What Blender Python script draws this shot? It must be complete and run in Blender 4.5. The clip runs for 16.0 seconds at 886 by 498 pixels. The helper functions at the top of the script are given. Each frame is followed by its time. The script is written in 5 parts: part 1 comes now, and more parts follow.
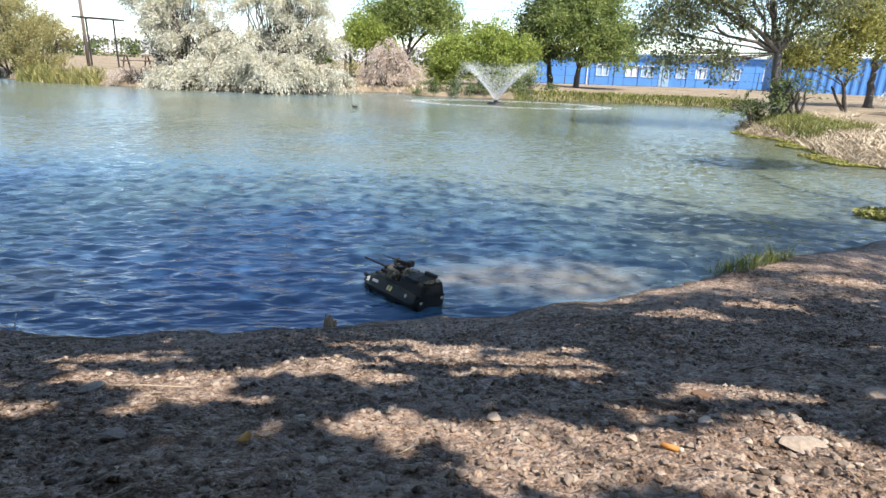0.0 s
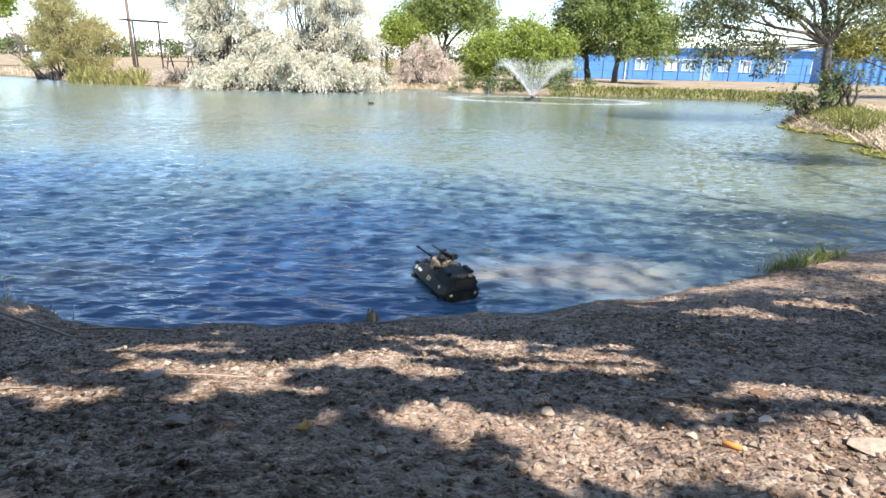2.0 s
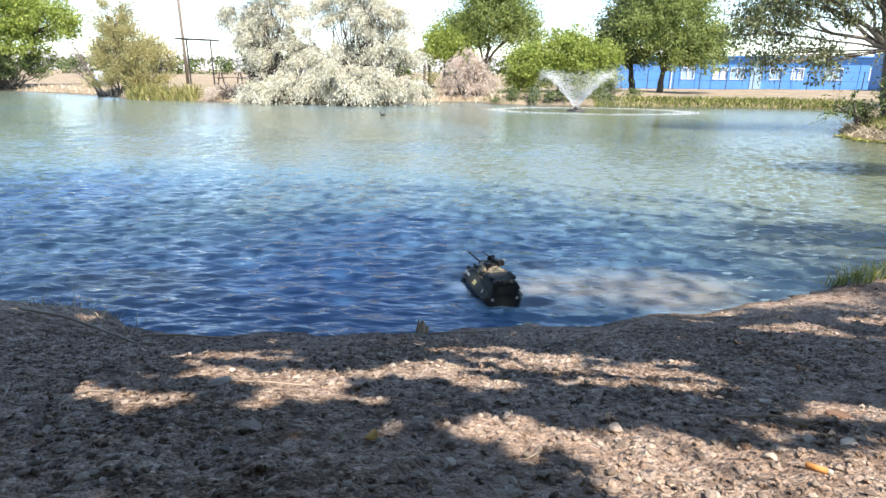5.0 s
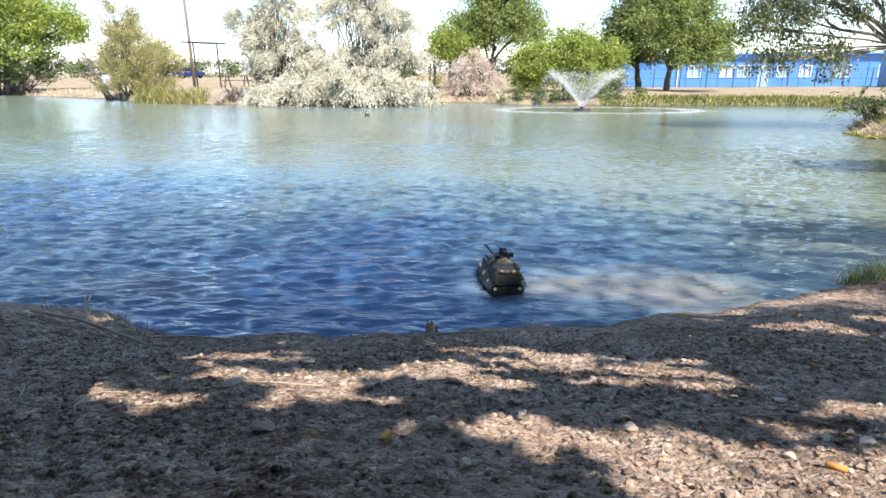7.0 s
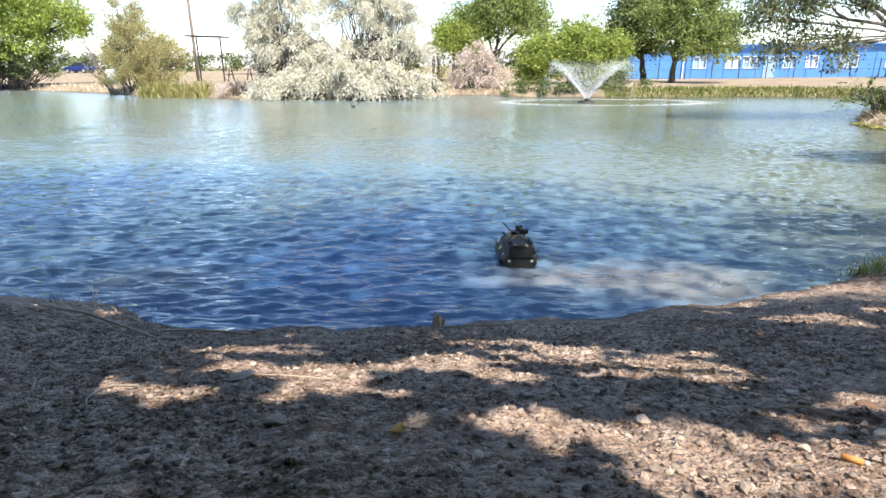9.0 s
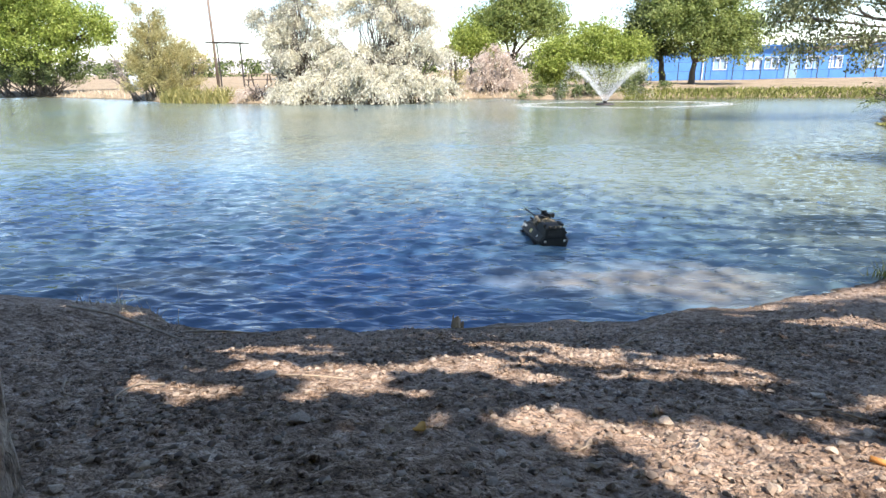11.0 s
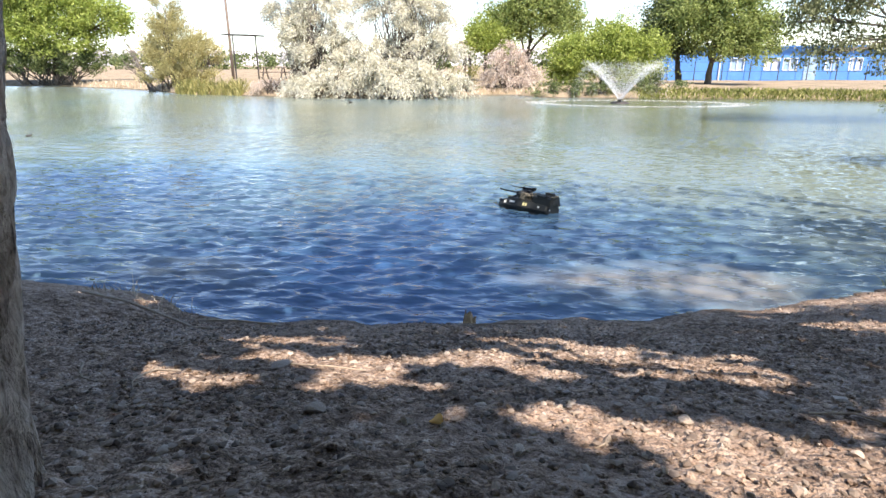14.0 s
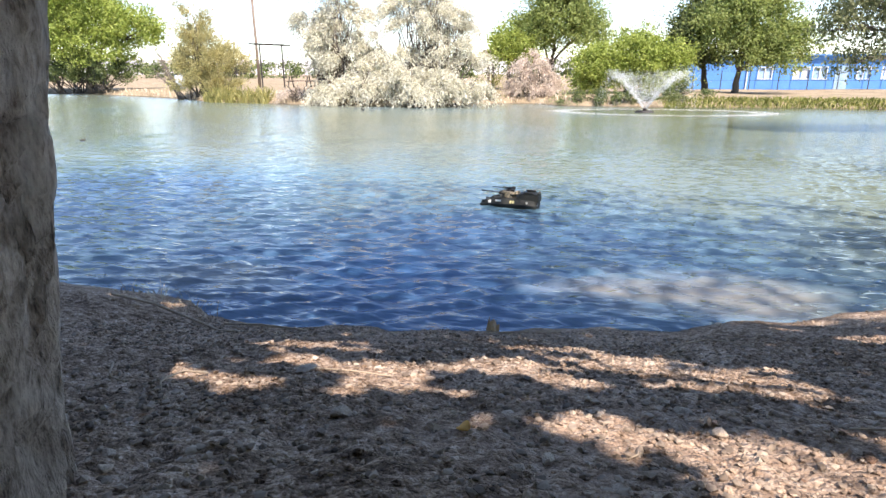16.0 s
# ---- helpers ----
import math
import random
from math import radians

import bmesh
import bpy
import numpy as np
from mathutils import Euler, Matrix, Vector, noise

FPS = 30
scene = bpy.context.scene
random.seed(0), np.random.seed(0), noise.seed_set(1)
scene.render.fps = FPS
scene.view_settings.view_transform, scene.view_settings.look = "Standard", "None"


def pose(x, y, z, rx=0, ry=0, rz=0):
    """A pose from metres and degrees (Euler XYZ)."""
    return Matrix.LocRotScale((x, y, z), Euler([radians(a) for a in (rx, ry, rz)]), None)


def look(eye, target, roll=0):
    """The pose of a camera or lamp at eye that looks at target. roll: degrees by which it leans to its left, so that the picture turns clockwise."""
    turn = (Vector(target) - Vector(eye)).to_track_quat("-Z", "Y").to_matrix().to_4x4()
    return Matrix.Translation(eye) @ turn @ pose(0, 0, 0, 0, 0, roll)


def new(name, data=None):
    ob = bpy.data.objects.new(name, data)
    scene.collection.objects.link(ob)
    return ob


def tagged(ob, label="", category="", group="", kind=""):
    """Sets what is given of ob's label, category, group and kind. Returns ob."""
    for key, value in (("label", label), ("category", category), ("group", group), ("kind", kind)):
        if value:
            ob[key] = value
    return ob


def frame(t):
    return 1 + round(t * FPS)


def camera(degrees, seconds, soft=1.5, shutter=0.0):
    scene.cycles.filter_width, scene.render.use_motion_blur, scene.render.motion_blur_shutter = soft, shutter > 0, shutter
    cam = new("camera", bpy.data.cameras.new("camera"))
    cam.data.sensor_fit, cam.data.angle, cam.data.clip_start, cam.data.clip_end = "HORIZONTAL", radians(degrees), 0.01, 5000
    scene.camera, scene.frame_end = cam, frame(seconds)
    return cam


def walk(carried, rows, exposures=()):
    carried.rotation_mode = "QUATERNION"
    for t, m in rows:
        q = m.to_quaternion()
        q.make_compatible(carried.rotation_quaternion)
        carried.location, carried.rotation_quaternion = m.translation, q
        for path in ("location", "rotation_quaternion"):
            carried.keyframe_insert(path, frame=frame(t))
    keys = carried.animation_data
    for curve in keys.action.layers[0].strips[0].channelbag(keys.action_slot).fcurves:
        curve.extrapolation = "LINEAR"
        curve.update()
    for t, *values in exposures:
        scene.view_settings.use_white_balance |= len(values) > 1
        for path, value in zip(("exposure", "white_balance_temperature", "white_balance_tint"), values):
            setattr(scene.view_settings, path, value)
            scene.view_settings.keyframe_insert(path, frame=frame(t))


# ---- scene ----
cam = camera(74.8, 16.0)
PATH = [
    (0, (-0.037, 0.402, 1.254), (0.0, 2.307, 0.646), 2.1),
    (0.5, (-0.052, 0.404, 1.249), (-0.044, 2.306, 0.633), 2.5),
    (1, (-0.058, 0.401, 1.248), (-0.082, 2.301, 0.624), 1.9),
    (1.5, (-0.068, 0.399, 1.247), (-0.118, 2.299, 0.625), 1.3),
    (2, (-0.075, 0.396, 1.248), (-0.155, 2.296, 0.627), 1.3),
    (2.5, (-0.084, 0.394, 1.25), (-0.19, 2.295, 0.637), 1.3),
    (3, (-0.091, 0.391, 1.253), (-0.23, 2.294, 0.655), 1.0),
    (3.5, (-0.091, 0.384, 1.252), (-0.255, 2.29, 0.668), 0.6),
    (4, (-0.106, 0.389, 1.248), (-0.292, 2.29, 0.656), 0.6),
    (6.5, (-0.13, 0.387, 1.252), (-0.374, 2.288, 0.68), -0.1),
    (7, (-0.135, 0.389, 1.246), (-0.377, 2.287, 0.663), -0.2),
    (7.5, (-0.141, 0.39, 1.244), (-0.376, 2.286, 0.653), -0.0),
    (8, (-0.144, 0.389, 1.243), (-0.402, 2.279, 0.641), -0.5),
    (8.5, (-0.147, 0.393, 1.242), (-0.405, 2.282, 0.638), -0.5),
    (9, (-0.148, 0.392, 1.243), (-0.403, 2.281, 0.638), -0.5),
    (11.5, (-0.16, 0.381, 1.238), (-0.496, 2.262, 0.646), -0.9),
    (12, (-0.166, 0.382, 1.233), (-0.52, 2.259, 0.638), -0.6),
    (12.5, (-0.171, 0.385, 1.23), (-0.531, 2.257, 0.627), -0.6),
    (13, (-0.175, 0.383, 1.228), (-0.536, 2.255, 0.623), -0.4),
    (13.5, (-0.176, 0.38, 1.23), (-0.543, 2.25, 0.625), -0.1),
    (14, (-0.175, 0.385, 1.23), (-0.522, 2.259, 0.625), -0.1),
    (14.5, (-0.173, 0.384, 1.227), (-0.528, 2.259, 0.629), -0.2),
    (15, (-0.175, 0.382, 1.225), (-0.539, 2.258, 0.634), -0.3),
    (15.5, (-0.184, 0.385, 1.222), (-0.57, 2.259, 0.638), -0.0),
    (16, (-0.19, 0.389, 1.221), (-0.61, 2.257, 0.643), -0.1),
]
walk(cam, [(t, look(eye, target, roll)) for t, eye, target, roll in PATH], exposures=[(0, 0.86, 6600, 11), (0.8, 0.96, 6600, 11), (2, 1.15, 6600, 11), (9, 1.18, 6650, 12), (12, 1.21, 6800, 14), (16, 1.25, 6950, 16)])

# ---- world, sun, exposure ----
SUN = Vector((0.36, -0.44, 0.82)).normalized()
world = bpy.data.worlds.new("sky")
world.use_nodes = True
scene.world = world
wt = world.node_tree
sky = wt.nodes.new("ShaderNodeTexSky")
sky.sky_type, sky.sun_disc = "NISHITA", False
sky.sun_elevation, sky.sun_rotation = math.asin(SUN.z), math.atan2(SUN.x, SUN.y)
sky.altitude, sky.air_density, sky.dust_density, sky.ozone_density = 1100, 1.0, 0.25, 1.7
wt.nodes["Background"].inputs["Strength"].default_value = 0.142
wt.links.new(sky.outputs[0], wt.nodes["Background"].inputs["Color"])
sun = new("sun", bpy.data.lights.new("sun", "SUN"))
sun.data.energy, sun.data.angle, sun.data.color = 5.0, radians(0.53), (1.0, 0.94, 0.86)
sun.matrix_world = look(SUN * 60, (0, 0, 0))


# ---- materials ----
def nodes_of(m):
    m.use_nodes = True
    t = m.node_tree
    return t, t.nodes, t.links, t.nodes["Principled BSDF"]


def ramp_node(t, stops):
    r = t.nodes.new("ShaderNodeValToRGB")
    while len(r.color_ramp.elements) < len(stops):
        r.color_ramp.elements.new(0.5)
    for e, (p, c) in zip(r.color_ramp.elements, stops):
        e.position, e.color = p, (*c, 1)
    return r


def noise_node(t, scale, detail=6.0, rough=0.6, coord=None, stretch=None):
    n = t.nodes.new("ShaderNodeTexNoise")
    n.inputs["Scale"].default_value, n.inputs["Detail"].default_value, n.inputs["Roughness"].default_value = scale, detail, rough
    src = coord
    if src is None:
        src = t.nodes.new("ShaderNodeTexCoord").outputs["Object"]
    if stretch:
        mp = t.nodes.new("ShaderNodeMapping")
        mp.inputs["Scale"].default_value = stretch
        t.links.new(src, mp.inputs["Vector"])
        src = mp.outputs["Vector"]
    t.links.new(src, n.inputs["Vector"])
    return n


def mixed(t, fac, a, b):
    m = t.nodes.new("ShaderNodeMix")
    m.data_type = "RGBA"
    for sock, v in ((m.inputs[0], fac), (m.inputs[6], a), (m.inputs[7], b)):
        if isinstance(v, bpy.types.NodeSocket):
            t.links.new(v, sock)
        elif isinstance(v, tuple):
            sock.default_value = (*v, 1)
        else:
            sock.default_value = v
    return m.outputs[2]


def maths(t, op, a, b=0.0, c=0.0, clamp=False):
    m = t.nodes.new("ShaderNodeMath")
    m.operation, m.use_clamp = op, clamp
    for sock, v in zip(m.inputs, (a, b, c)):
        if isinstance(v, bpy.types.NodeSocket):
            t.links.new(v, sock)
        else:
            sock.default_value = v
    return m.outputs[0]


def bumped(t, bsdf, height, strength, dist):
    b = t.nodes.new("ShaderNodeBump")
    b.inputs["Strength"].default_value, b.inputs["Distance"].default_value = strength, dist
    t.links.new(height, b.inputs["Height"])
    t.links.new(b.outputs[0], bsdf.inputs["Normal"])
    return b


def surface(name, stops, scale=8.0, rough=0.8, metal=0.0, bump=0.3, dist=0.01, fine=6.0, stretch=None, island=0.0, objects=0.0):
    """A solid surface: a coarse noise through a ramp, mottled by a finer one, with relief."""
    m = bpy.data.materials.new(name)
    t, ns, ln, p = nodes_of(m)
    a = noise_node(t, scale, 5, 0.6, stretch=stretch)
    b = noise_node(t, scale * fine, 4, 0.65, stretch=stretch)
    fac = maths(t, "MULTIPLY_ADD", b.outputs[0], 0.5, maths(t, "MULTIPLY", a.outputs[0], 0.5))
    if island:
        geo = ns.new("ShaderNodeNewGeometry")
        fac = maths(t, "MULTIPLY_ADD", maths(t, "SUBTRACT", geo.outputs["Random Per Island"], 0.5), island, fac)
    if objects:
        info = ns.new("ShaderNodeObjectInfo")
        fac = maths(t, "MULTIPLY_ADD", maths(t, "SUBTRACT", info.outputs["Random"], 0.5), objects, fac)
    r = ramp_node(t, stops)
    ln.new(fac, r.inputs[0])
    ln.new(r.outputs[0], p.inputs["Base Color"])
    rr = maths(t, "MULTIPLY_ADD", b.outputs[0], 0.25, rough - 0.12, clamp=True)
    ln.new(rr, p.inputs["Roughness"])
    p.inputs["Metallic"].default_value = metal
    if bump:
        bumped(t, p, b.outputs[0], bump, dist)
    return m


def foliage(name, stops, through_light=0.4, single=0.6, patch=0.9):
    """Leaves: diffuse and translucent, the colour varying leaf by leaf."""
    m = bpy.data.materials.new(name)
    t, ns, ln, p = nodes_of(m)
    geo = ns.new("ShaderNodeNewGeometry")
    big = noise_node(t, patch, 3, 0.5)
    fac = maths(t, "MULTIPLY_ADD", big.outputs[0], 1.2 - single, maths(t, "MULTIPLY_ADD", geo.outputs["Random Per Island"], single, -0.1))
    r = ramp_node(t, stops)
    ln.new(fac, r.inputs[0])
    ln.new(r.outputs[0], p.inputs["Base Color"])
    p.inputs["Roughness"].default_value = 0.55
    p.inputs["Specular IOR Level"].default_value = 0.3
    tr = ns.new("ShaderNodeBsdfTranslucent")
    ln.new(r.outputs[0], tr.inputs["Color"])
    mx = ns.new("ShaderNodeMixShader")
    mx.inputs[0].default_value = through_light
    ln.new(p.outputs[0], mx.inputs[1])
    ln.new(tr.outputs[0], mx.inputs[2])
    ln.new(mx.outputs[0], ns["Material Output"].inputs["Surface"])
    return m


def ground_material():
    m = bpy.data.materials.new("earth")
    t, ns, ln, p = nodes_of(m)
    pos = ns.new("ShaderNodeNewGeometry").outputs["Position"]
    xyz = ns.new("ShaderNodeSeparateXYZ")
    ln.new(pos, xyz.inputs[0])
    big = noise_node(t, 2.2, 5, 0.6, pos)
    mid = noise_node(t, 22, 6, 0.7, pos)
    fine = noise_node(t, 160, 3, 0.7, pos)
    dirt = ramp_node(t, [(0.40, (0.058, 0.037, 0.025)), (0.48, (0.160, 0.106, 0.072)), (0.56, (0.39, 0.288, 0.217)), (0.66, (0.66, 0.545, 0.45))])
    # crumbs: each cell a grain of its own tone
    warp = ns.new("ShaderNodeVectorMath")
    warp.operation = "MULTIPLY_ADD"
    ln.new(noise_node(t, 60, 2, 0.5, pos).outputs["Color"], warp.inputs[0])
    warp.inputs[1].default_value = (0.004, 0.004, 0.004)
    ln.new(pos, warp.inputs[2])
    crumbs = []
    for scale in (70, 150):
        vo = ns.new("ShaderNodeTexVoronoi")
        vo.inputs["Scale"].default_value = scale
        ln.new(warp.outputs[0], vo.inputs["Vector"])
        tone = ns.new("ShaderNodeSeparateColor")
        ln.new(vo.outputs["Color"], tone.inputs[0])
        crumbs.append((vo.outputs["Distance"], tone.outputs[0]))
    grain = maths(t, "MULTIPLY_ADD", crumbs[0][1], 0.5, maths(t, "MULTIPLY", crumbs[1][1], 0.5))
    f = maths(t, "MULTIPLY_ADD", mid.outputs[0], 0.42, maths(t, "MULTIPLY_ADD", fine.outputs[0], 0.22, maths(t, "MULTIPLY_ADD", grain, 0.17, maths(t, "MULTIPLY", big.outputs[0], 0.25))))
    ln.new(f, dirt.inputs[0])
    # reddish patches in the soil
    red = maths(t, "MULTIPLY", maths(t, "SUBTRACT", noise_node(t, 1.1, 3, 0.5, pos).outputs[0], 0.5, clamp=True), 2.2, clamp=True)
    soil = mixed(t, red, dirt.outputs[0], (0.35, 0.255, 0.20))
    # dry grass flats on the far side
    tan = ramp_node(t, [(0.3, (0.18, 0.14, 0.09)), (0.5, (0.29, 0.23, 0.155)), (0.7, (0.39, 0.315, 0.225))])
    ft = noise_node(t, 1.4, 8, 0.7, pos)
    ln.new(ft.outputs[0], tan.inputs[0])
    far = maths(t, "MULTIPLY", maths(t, "SUBTRACT", xyz.outputs["Y"], 6.0), 0.5, clamp=True)
    col = mixed(t, far, soil, tan.outputs[0])
    # wet dark rim at the waterline
    wet = maths(t, "SUBTRACT", 1.0, maths(t, "MULTIPLY", maths(t, "SUBTRACT", xyz.outputs["Z"], 0.01), 28.0, clamp=True), clamp=True)
    col = mixed(t, maths(t, "MULTIPLY", maths(t, "MULTIPLY", wet, 0.75), maths(t, "MULTIPLY", maths(t, "SUBTRACT", 35.0, xyz.outputs["Y"]), 0.5, clamp=True)), col, (0.05, 0.042, 0.032))
    ln.new(col, p.inputs["Base Color"])
    p.inputs["Roughness"].default_value = 0.93
    p.inputs["Specular IOR Level"].default_value = 0.25
    h = maths(t, "MULTIPLY_ADD", fine.outputs[0], 0.35, mid.outputs[0])
    h = maths(t, "SUBTRACT", h, maths(t, "MULTIPLY_ADD", crumbs[0][0], 0.45, maths(t, "MULTIPLY", crumbs[1][0], 0.25)))
    bumped(t, p, h, 1.0, 0.02)
    return m


def water_material():
    m = bpy.data.materials.new("pond_water")
    t, ns, ln, p = nodes_of(m)
    pos = ns.new("ShaderNodeNewGeometry").outputs["Position"]
    xyz = ns.new("ShaderNodeSeparateXYZ")
    ln.new(pos, xyz.inputs[0])
    silt_sky = maths(t, "MULTIPLY_ADD", noise_node(t, 0.22, 2, 0.5, pos).outputs[0], 0.45, 0.275)
    # first stop paints reflected sky by the near bank, last stop some tree shade
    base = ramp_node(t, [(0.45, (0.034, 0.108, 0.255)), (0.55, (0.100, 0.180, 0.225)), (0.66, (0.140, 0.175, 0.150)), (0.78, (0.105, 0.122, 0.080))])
    # painted-in sky near, milky green further out and towards the shallows on the right
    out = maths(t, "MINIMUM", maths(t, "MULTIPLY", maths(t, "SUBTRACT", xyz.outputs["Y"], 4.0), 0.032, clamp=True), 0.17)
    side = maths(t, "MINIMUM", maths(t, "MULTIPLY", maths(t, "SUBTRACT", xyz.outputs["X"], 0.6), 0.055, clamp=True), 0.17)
    ln.new(maths(t, "ADD", silt_sky, maths(t, "ADD", out, side)), base.inputs[0])
    # stirred-up mud in the shallows where the vehicle went in, and a paler bar by the left bank
    wob = maths(t, "MULTIPLY_ADD", noise_node(t, 2.6, 5, 0.62, pos, (0.6, 1.5, 1.0)).outputs[0], 1.8, -0.9)

    def cloud(x, y, kx, ky):
        dx = maths(t, "MULTIPLY", maths(t, "SUBTRACT", xyz.outputs["X"], x), kx)
        dy = maths(t, "MULTIPLY", maths(t, "SUBTRACT", xyz.outputs["Y"], y), ky)
        rad = maths(t, "SQRT", maths(t, "ADD", maths(t, "MULTIPLY", dx, dx), maths(t, "MULTIPLY", dy, dy)))
        return maths(t, "MULTIPLY", maths(t, "SUBTRACT", 1.0, maths(t, "ADD", rad, wob), clamp=True), 1.5, clamp=True)
    col = mixed(t, maths(t, "MULTIPLY", cloud(0.62, 3.78, 0.85, 2.0), 0.65), base.outputs[0], (0.20, 0.165, 0.118))
    col = mixed(t, maths(t, "MULTIPLY", cloud(-2.35, 3.45, 1.5, 2.6), 0.5), col, (0.16, 0.16, 0.11))
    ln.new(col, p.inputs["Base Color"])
    ln.new(maths(t, "MINIMUM", maths(t, "MULTIPLY_ADD", xyz.outputs["Y"], 0.008, 0.012), 0.2), p.inputs["Roughness"])
    p.inputs["IOR"].default_value = 1.6
    ob = ns.new("ShaderNodeTexCoord").outputs["Object"]
    mp = ns.new("ShaderNodeMapping")
    mp.inputs["Rotation"].default_value = (0, 0, radians(-20))
    mp.inputs["Scale"].default_value = (0.36, 1.0, 1.0)
    ln.new(ob, mp.inputs["Vector"])
    w1 = noise_node(t, 11.0, 2, 0.5, mp.outputs[0])
    w2 = noise_node(t, 24.0, 2, 0.5, mp.outputs[0])
    calm = noise_node(t, 0.35, 2, 0.5, pos)
    h = maths(t, "MULTIPLY_ADD", w2.outputs[0], 0.35, w1.outputs[0])
    h = maths(t, "MULTIPLY", h, maths(t, "MULTIPLY_ADD", calm.outputs[0], 0.6, 0.6))
    # smoother in the lee of the far trees
    lee = maths(t, "MAXIMUM", maths(t, "MULTIPLY_ADD", xyz.outputs["Y"], -0.045, 1.3, clamp=True), 0.42)
    h = maths(t, "MULTIPLY", h, lee)
    bumped(t, p, h, 1.0, 0.034)
    return m


EARTH, WATER = ground_material(), water_material()
STONE = surface("stone", [(0.25, (0.12, 0.090, 0.070)), (0.5, (0.31, 0.250, 0.200)), (0.78, (0.56, 0.470, 0.39))], 9, 0.85, bump=0.5, dist=0.004, island=0.35, objects=0.35)
BARK = surface("bark", [(0.37, (0.095, 0.068, 0.050)), (0.45, (0.40, 0.325, 0.26)), (0.53, (0.60, 0.51, 0.43)), (0.63, (0.76, 0.68, 0.59))], 24, 0.92, bump=1.0, dist=0.03, fine=5, stretch=(1.5, 1.5, 0.35))
BARK_DARK = surface("dark_bark", [(0.3, (0.05, 0.04, 0.033)), (0.7, (0.15, 0.125, 0.10))], 6, 0.92, bump=0.7, dist=0.02, stretch=(1.5, 1.5, 0.4))
BARK_GREY = surface("grey_bark", [(0.3, (0.085, 0.07, 0.06)), (0.7, (0.25, 0.215, 0.185))], 5, 0.9, bump=0.7, dist=0.03, stretch=(1.5, 1.5, 0.4))
TWIG = surface("dry_twig", [(0.3, (0.24, 0.18, 0.13)), (0.7, (0.52, 0.43, 0.33))], 20, 0.85, bump=0.3, dist=0.003)
STRAW = surface("straw", [(0.3, (0.36, 0.29, 0.19)), (0.7, (0.66, 0.56, 0.42))], 6, 0.85, bump=0, island=0.5)
GREEN = foliage("green_leaves", [(0.15, (0.12, 0.16, 0.045)), (0.5, (0.29, 0.36, 0.115)), (0.85, (0.48, 0.53, 0.21))], 0.5)
LIME = foliage("lime_leaves", [(0.15, (0.15, 0.20, 0.04)), (0.5, (0.34, 0.42, 0.095)), (0.85, (0.54, 0.59, 0.19))], 0.5)
DEEP = foliage("deep_green_leaves", [(0.15, (0.05, 0.075, 0.03)), (0.5, (0.14, 0.185, 0.07)), (0.85, (0.29, 0.33, 0.14))], 0.35)
SILVER = foliage("silver_leaves", [(0.15, (0.36, 0.34, 0.23)), (0.5, (0.67, 0.65, 0.53)), (0.85, (0.84, 0.82, 0.72))], 0.4, 0.35, 2.2)
OLIVE = foliage("olive_tan_leaves", [(0.15, (0.21, 0.205, 0.085)), (0.5, (0.47, 0.43, 0.20)), (0.85, (0.68, 0.60, 0.34))], 0.4, 0.4, 2.0)
YELLOWISH = foliage("yellow_green_leaves", [(0.15, (0.12, 0.13, 0.035)), (0.5, (0.31, 0.31, 0.085)), (0.85, (0.50, 0.46, 0.17))], 0.5)
WILLOW = foliage("willow_leaves", [(0.15, (0.07, 0.085, 0.04)), (0.5, (0.20, 0.225, 0.11)), (0.85, (0.38, 0.39, 0.22))], 0.45)
PINK = foliage("pink_plumes", [(0.15, (0.44, 0.35, 0.28)), (0.5, (0.65, 0.55, 0.47)), (0.85, (0.78, 0.69, 0.61))], 0.4, 0.35, 2.5)
REED = foliage("reed_blades", [(0.15, (0.13, 0.135, 0.04)), (0.5, (0.30, 0.29, 0.10)), (0.85, (0.50, 0.44, 0.20))], 0.35)
TURF = foliage("green_grass", [(0.15, (0.08, 0.10, 0.025)), (0.5, (0.22, 0.25, 0.065)), (0.85, (0.46, 0.42, 0.17))], 0.35)
ALGAE = foliage("algae", [(0.15, (0.12, 0.13, 0.03)), (0.5, (0.29, 0.29, 0.075)), (0.85, (0.44, 0.41, 0.15))], 0.2)
BLUE = surface("blue_paint", [(0.3, (0.06, 0.20, 0.50)), (0.7, (0.10, 0.28, 0.62))], 1.2, 0.55, bump=0.1)
WHITE = surface("white_paint", [(0.3, (0.66, 0.67, 0.68)), (0.7, (0.80, 0.80, 0.79))], 3, 0.6, bump=0.1)
SKYGLASS = surface("pale_pane", [(0.3, (0.20, 0.33, 0.48)), (0.7, (0.42, 0.55, 0.66))], 1.5, 0.25, bump=0)
ROOF = surface("roof_sheet", [(0.3, (0.22, 0.23, 0.24)), (0.7, (0.36, 0.37, 0.38))], 2, 0.6, bump=0.1)
STEEL = surface("dark_steel", [(0.3, (0.025, 0.022, 0.02)), (0.7, (0.07, 0.06, 0.055))], 6, 0.55, 0.3, bump=0.1)
POLE = surface("pole_wood", [(0.3, (0.13, 0.10, 0.08)), (0.7, (0.24, 0.19, 0.155))], 4, 0.9, bump=0.4, stretch=(2, 2, 0.2))
HILL = surface("far_hills", [(0.3, (0.36, 0.35, 0.38)), (0.7, (0.50, 0.47, 0.47))], 0.01, 0.95, bump=0)
ARMOUR = surface("olive_armour", [(0.3, (0.009, 0.010, 0.009)), (0.55, (0.018, 0.020, 0.016)), (0.75, (0.042, 0.042, 0.032))], 14, 0.66, bump=0.15, dist=0.002)
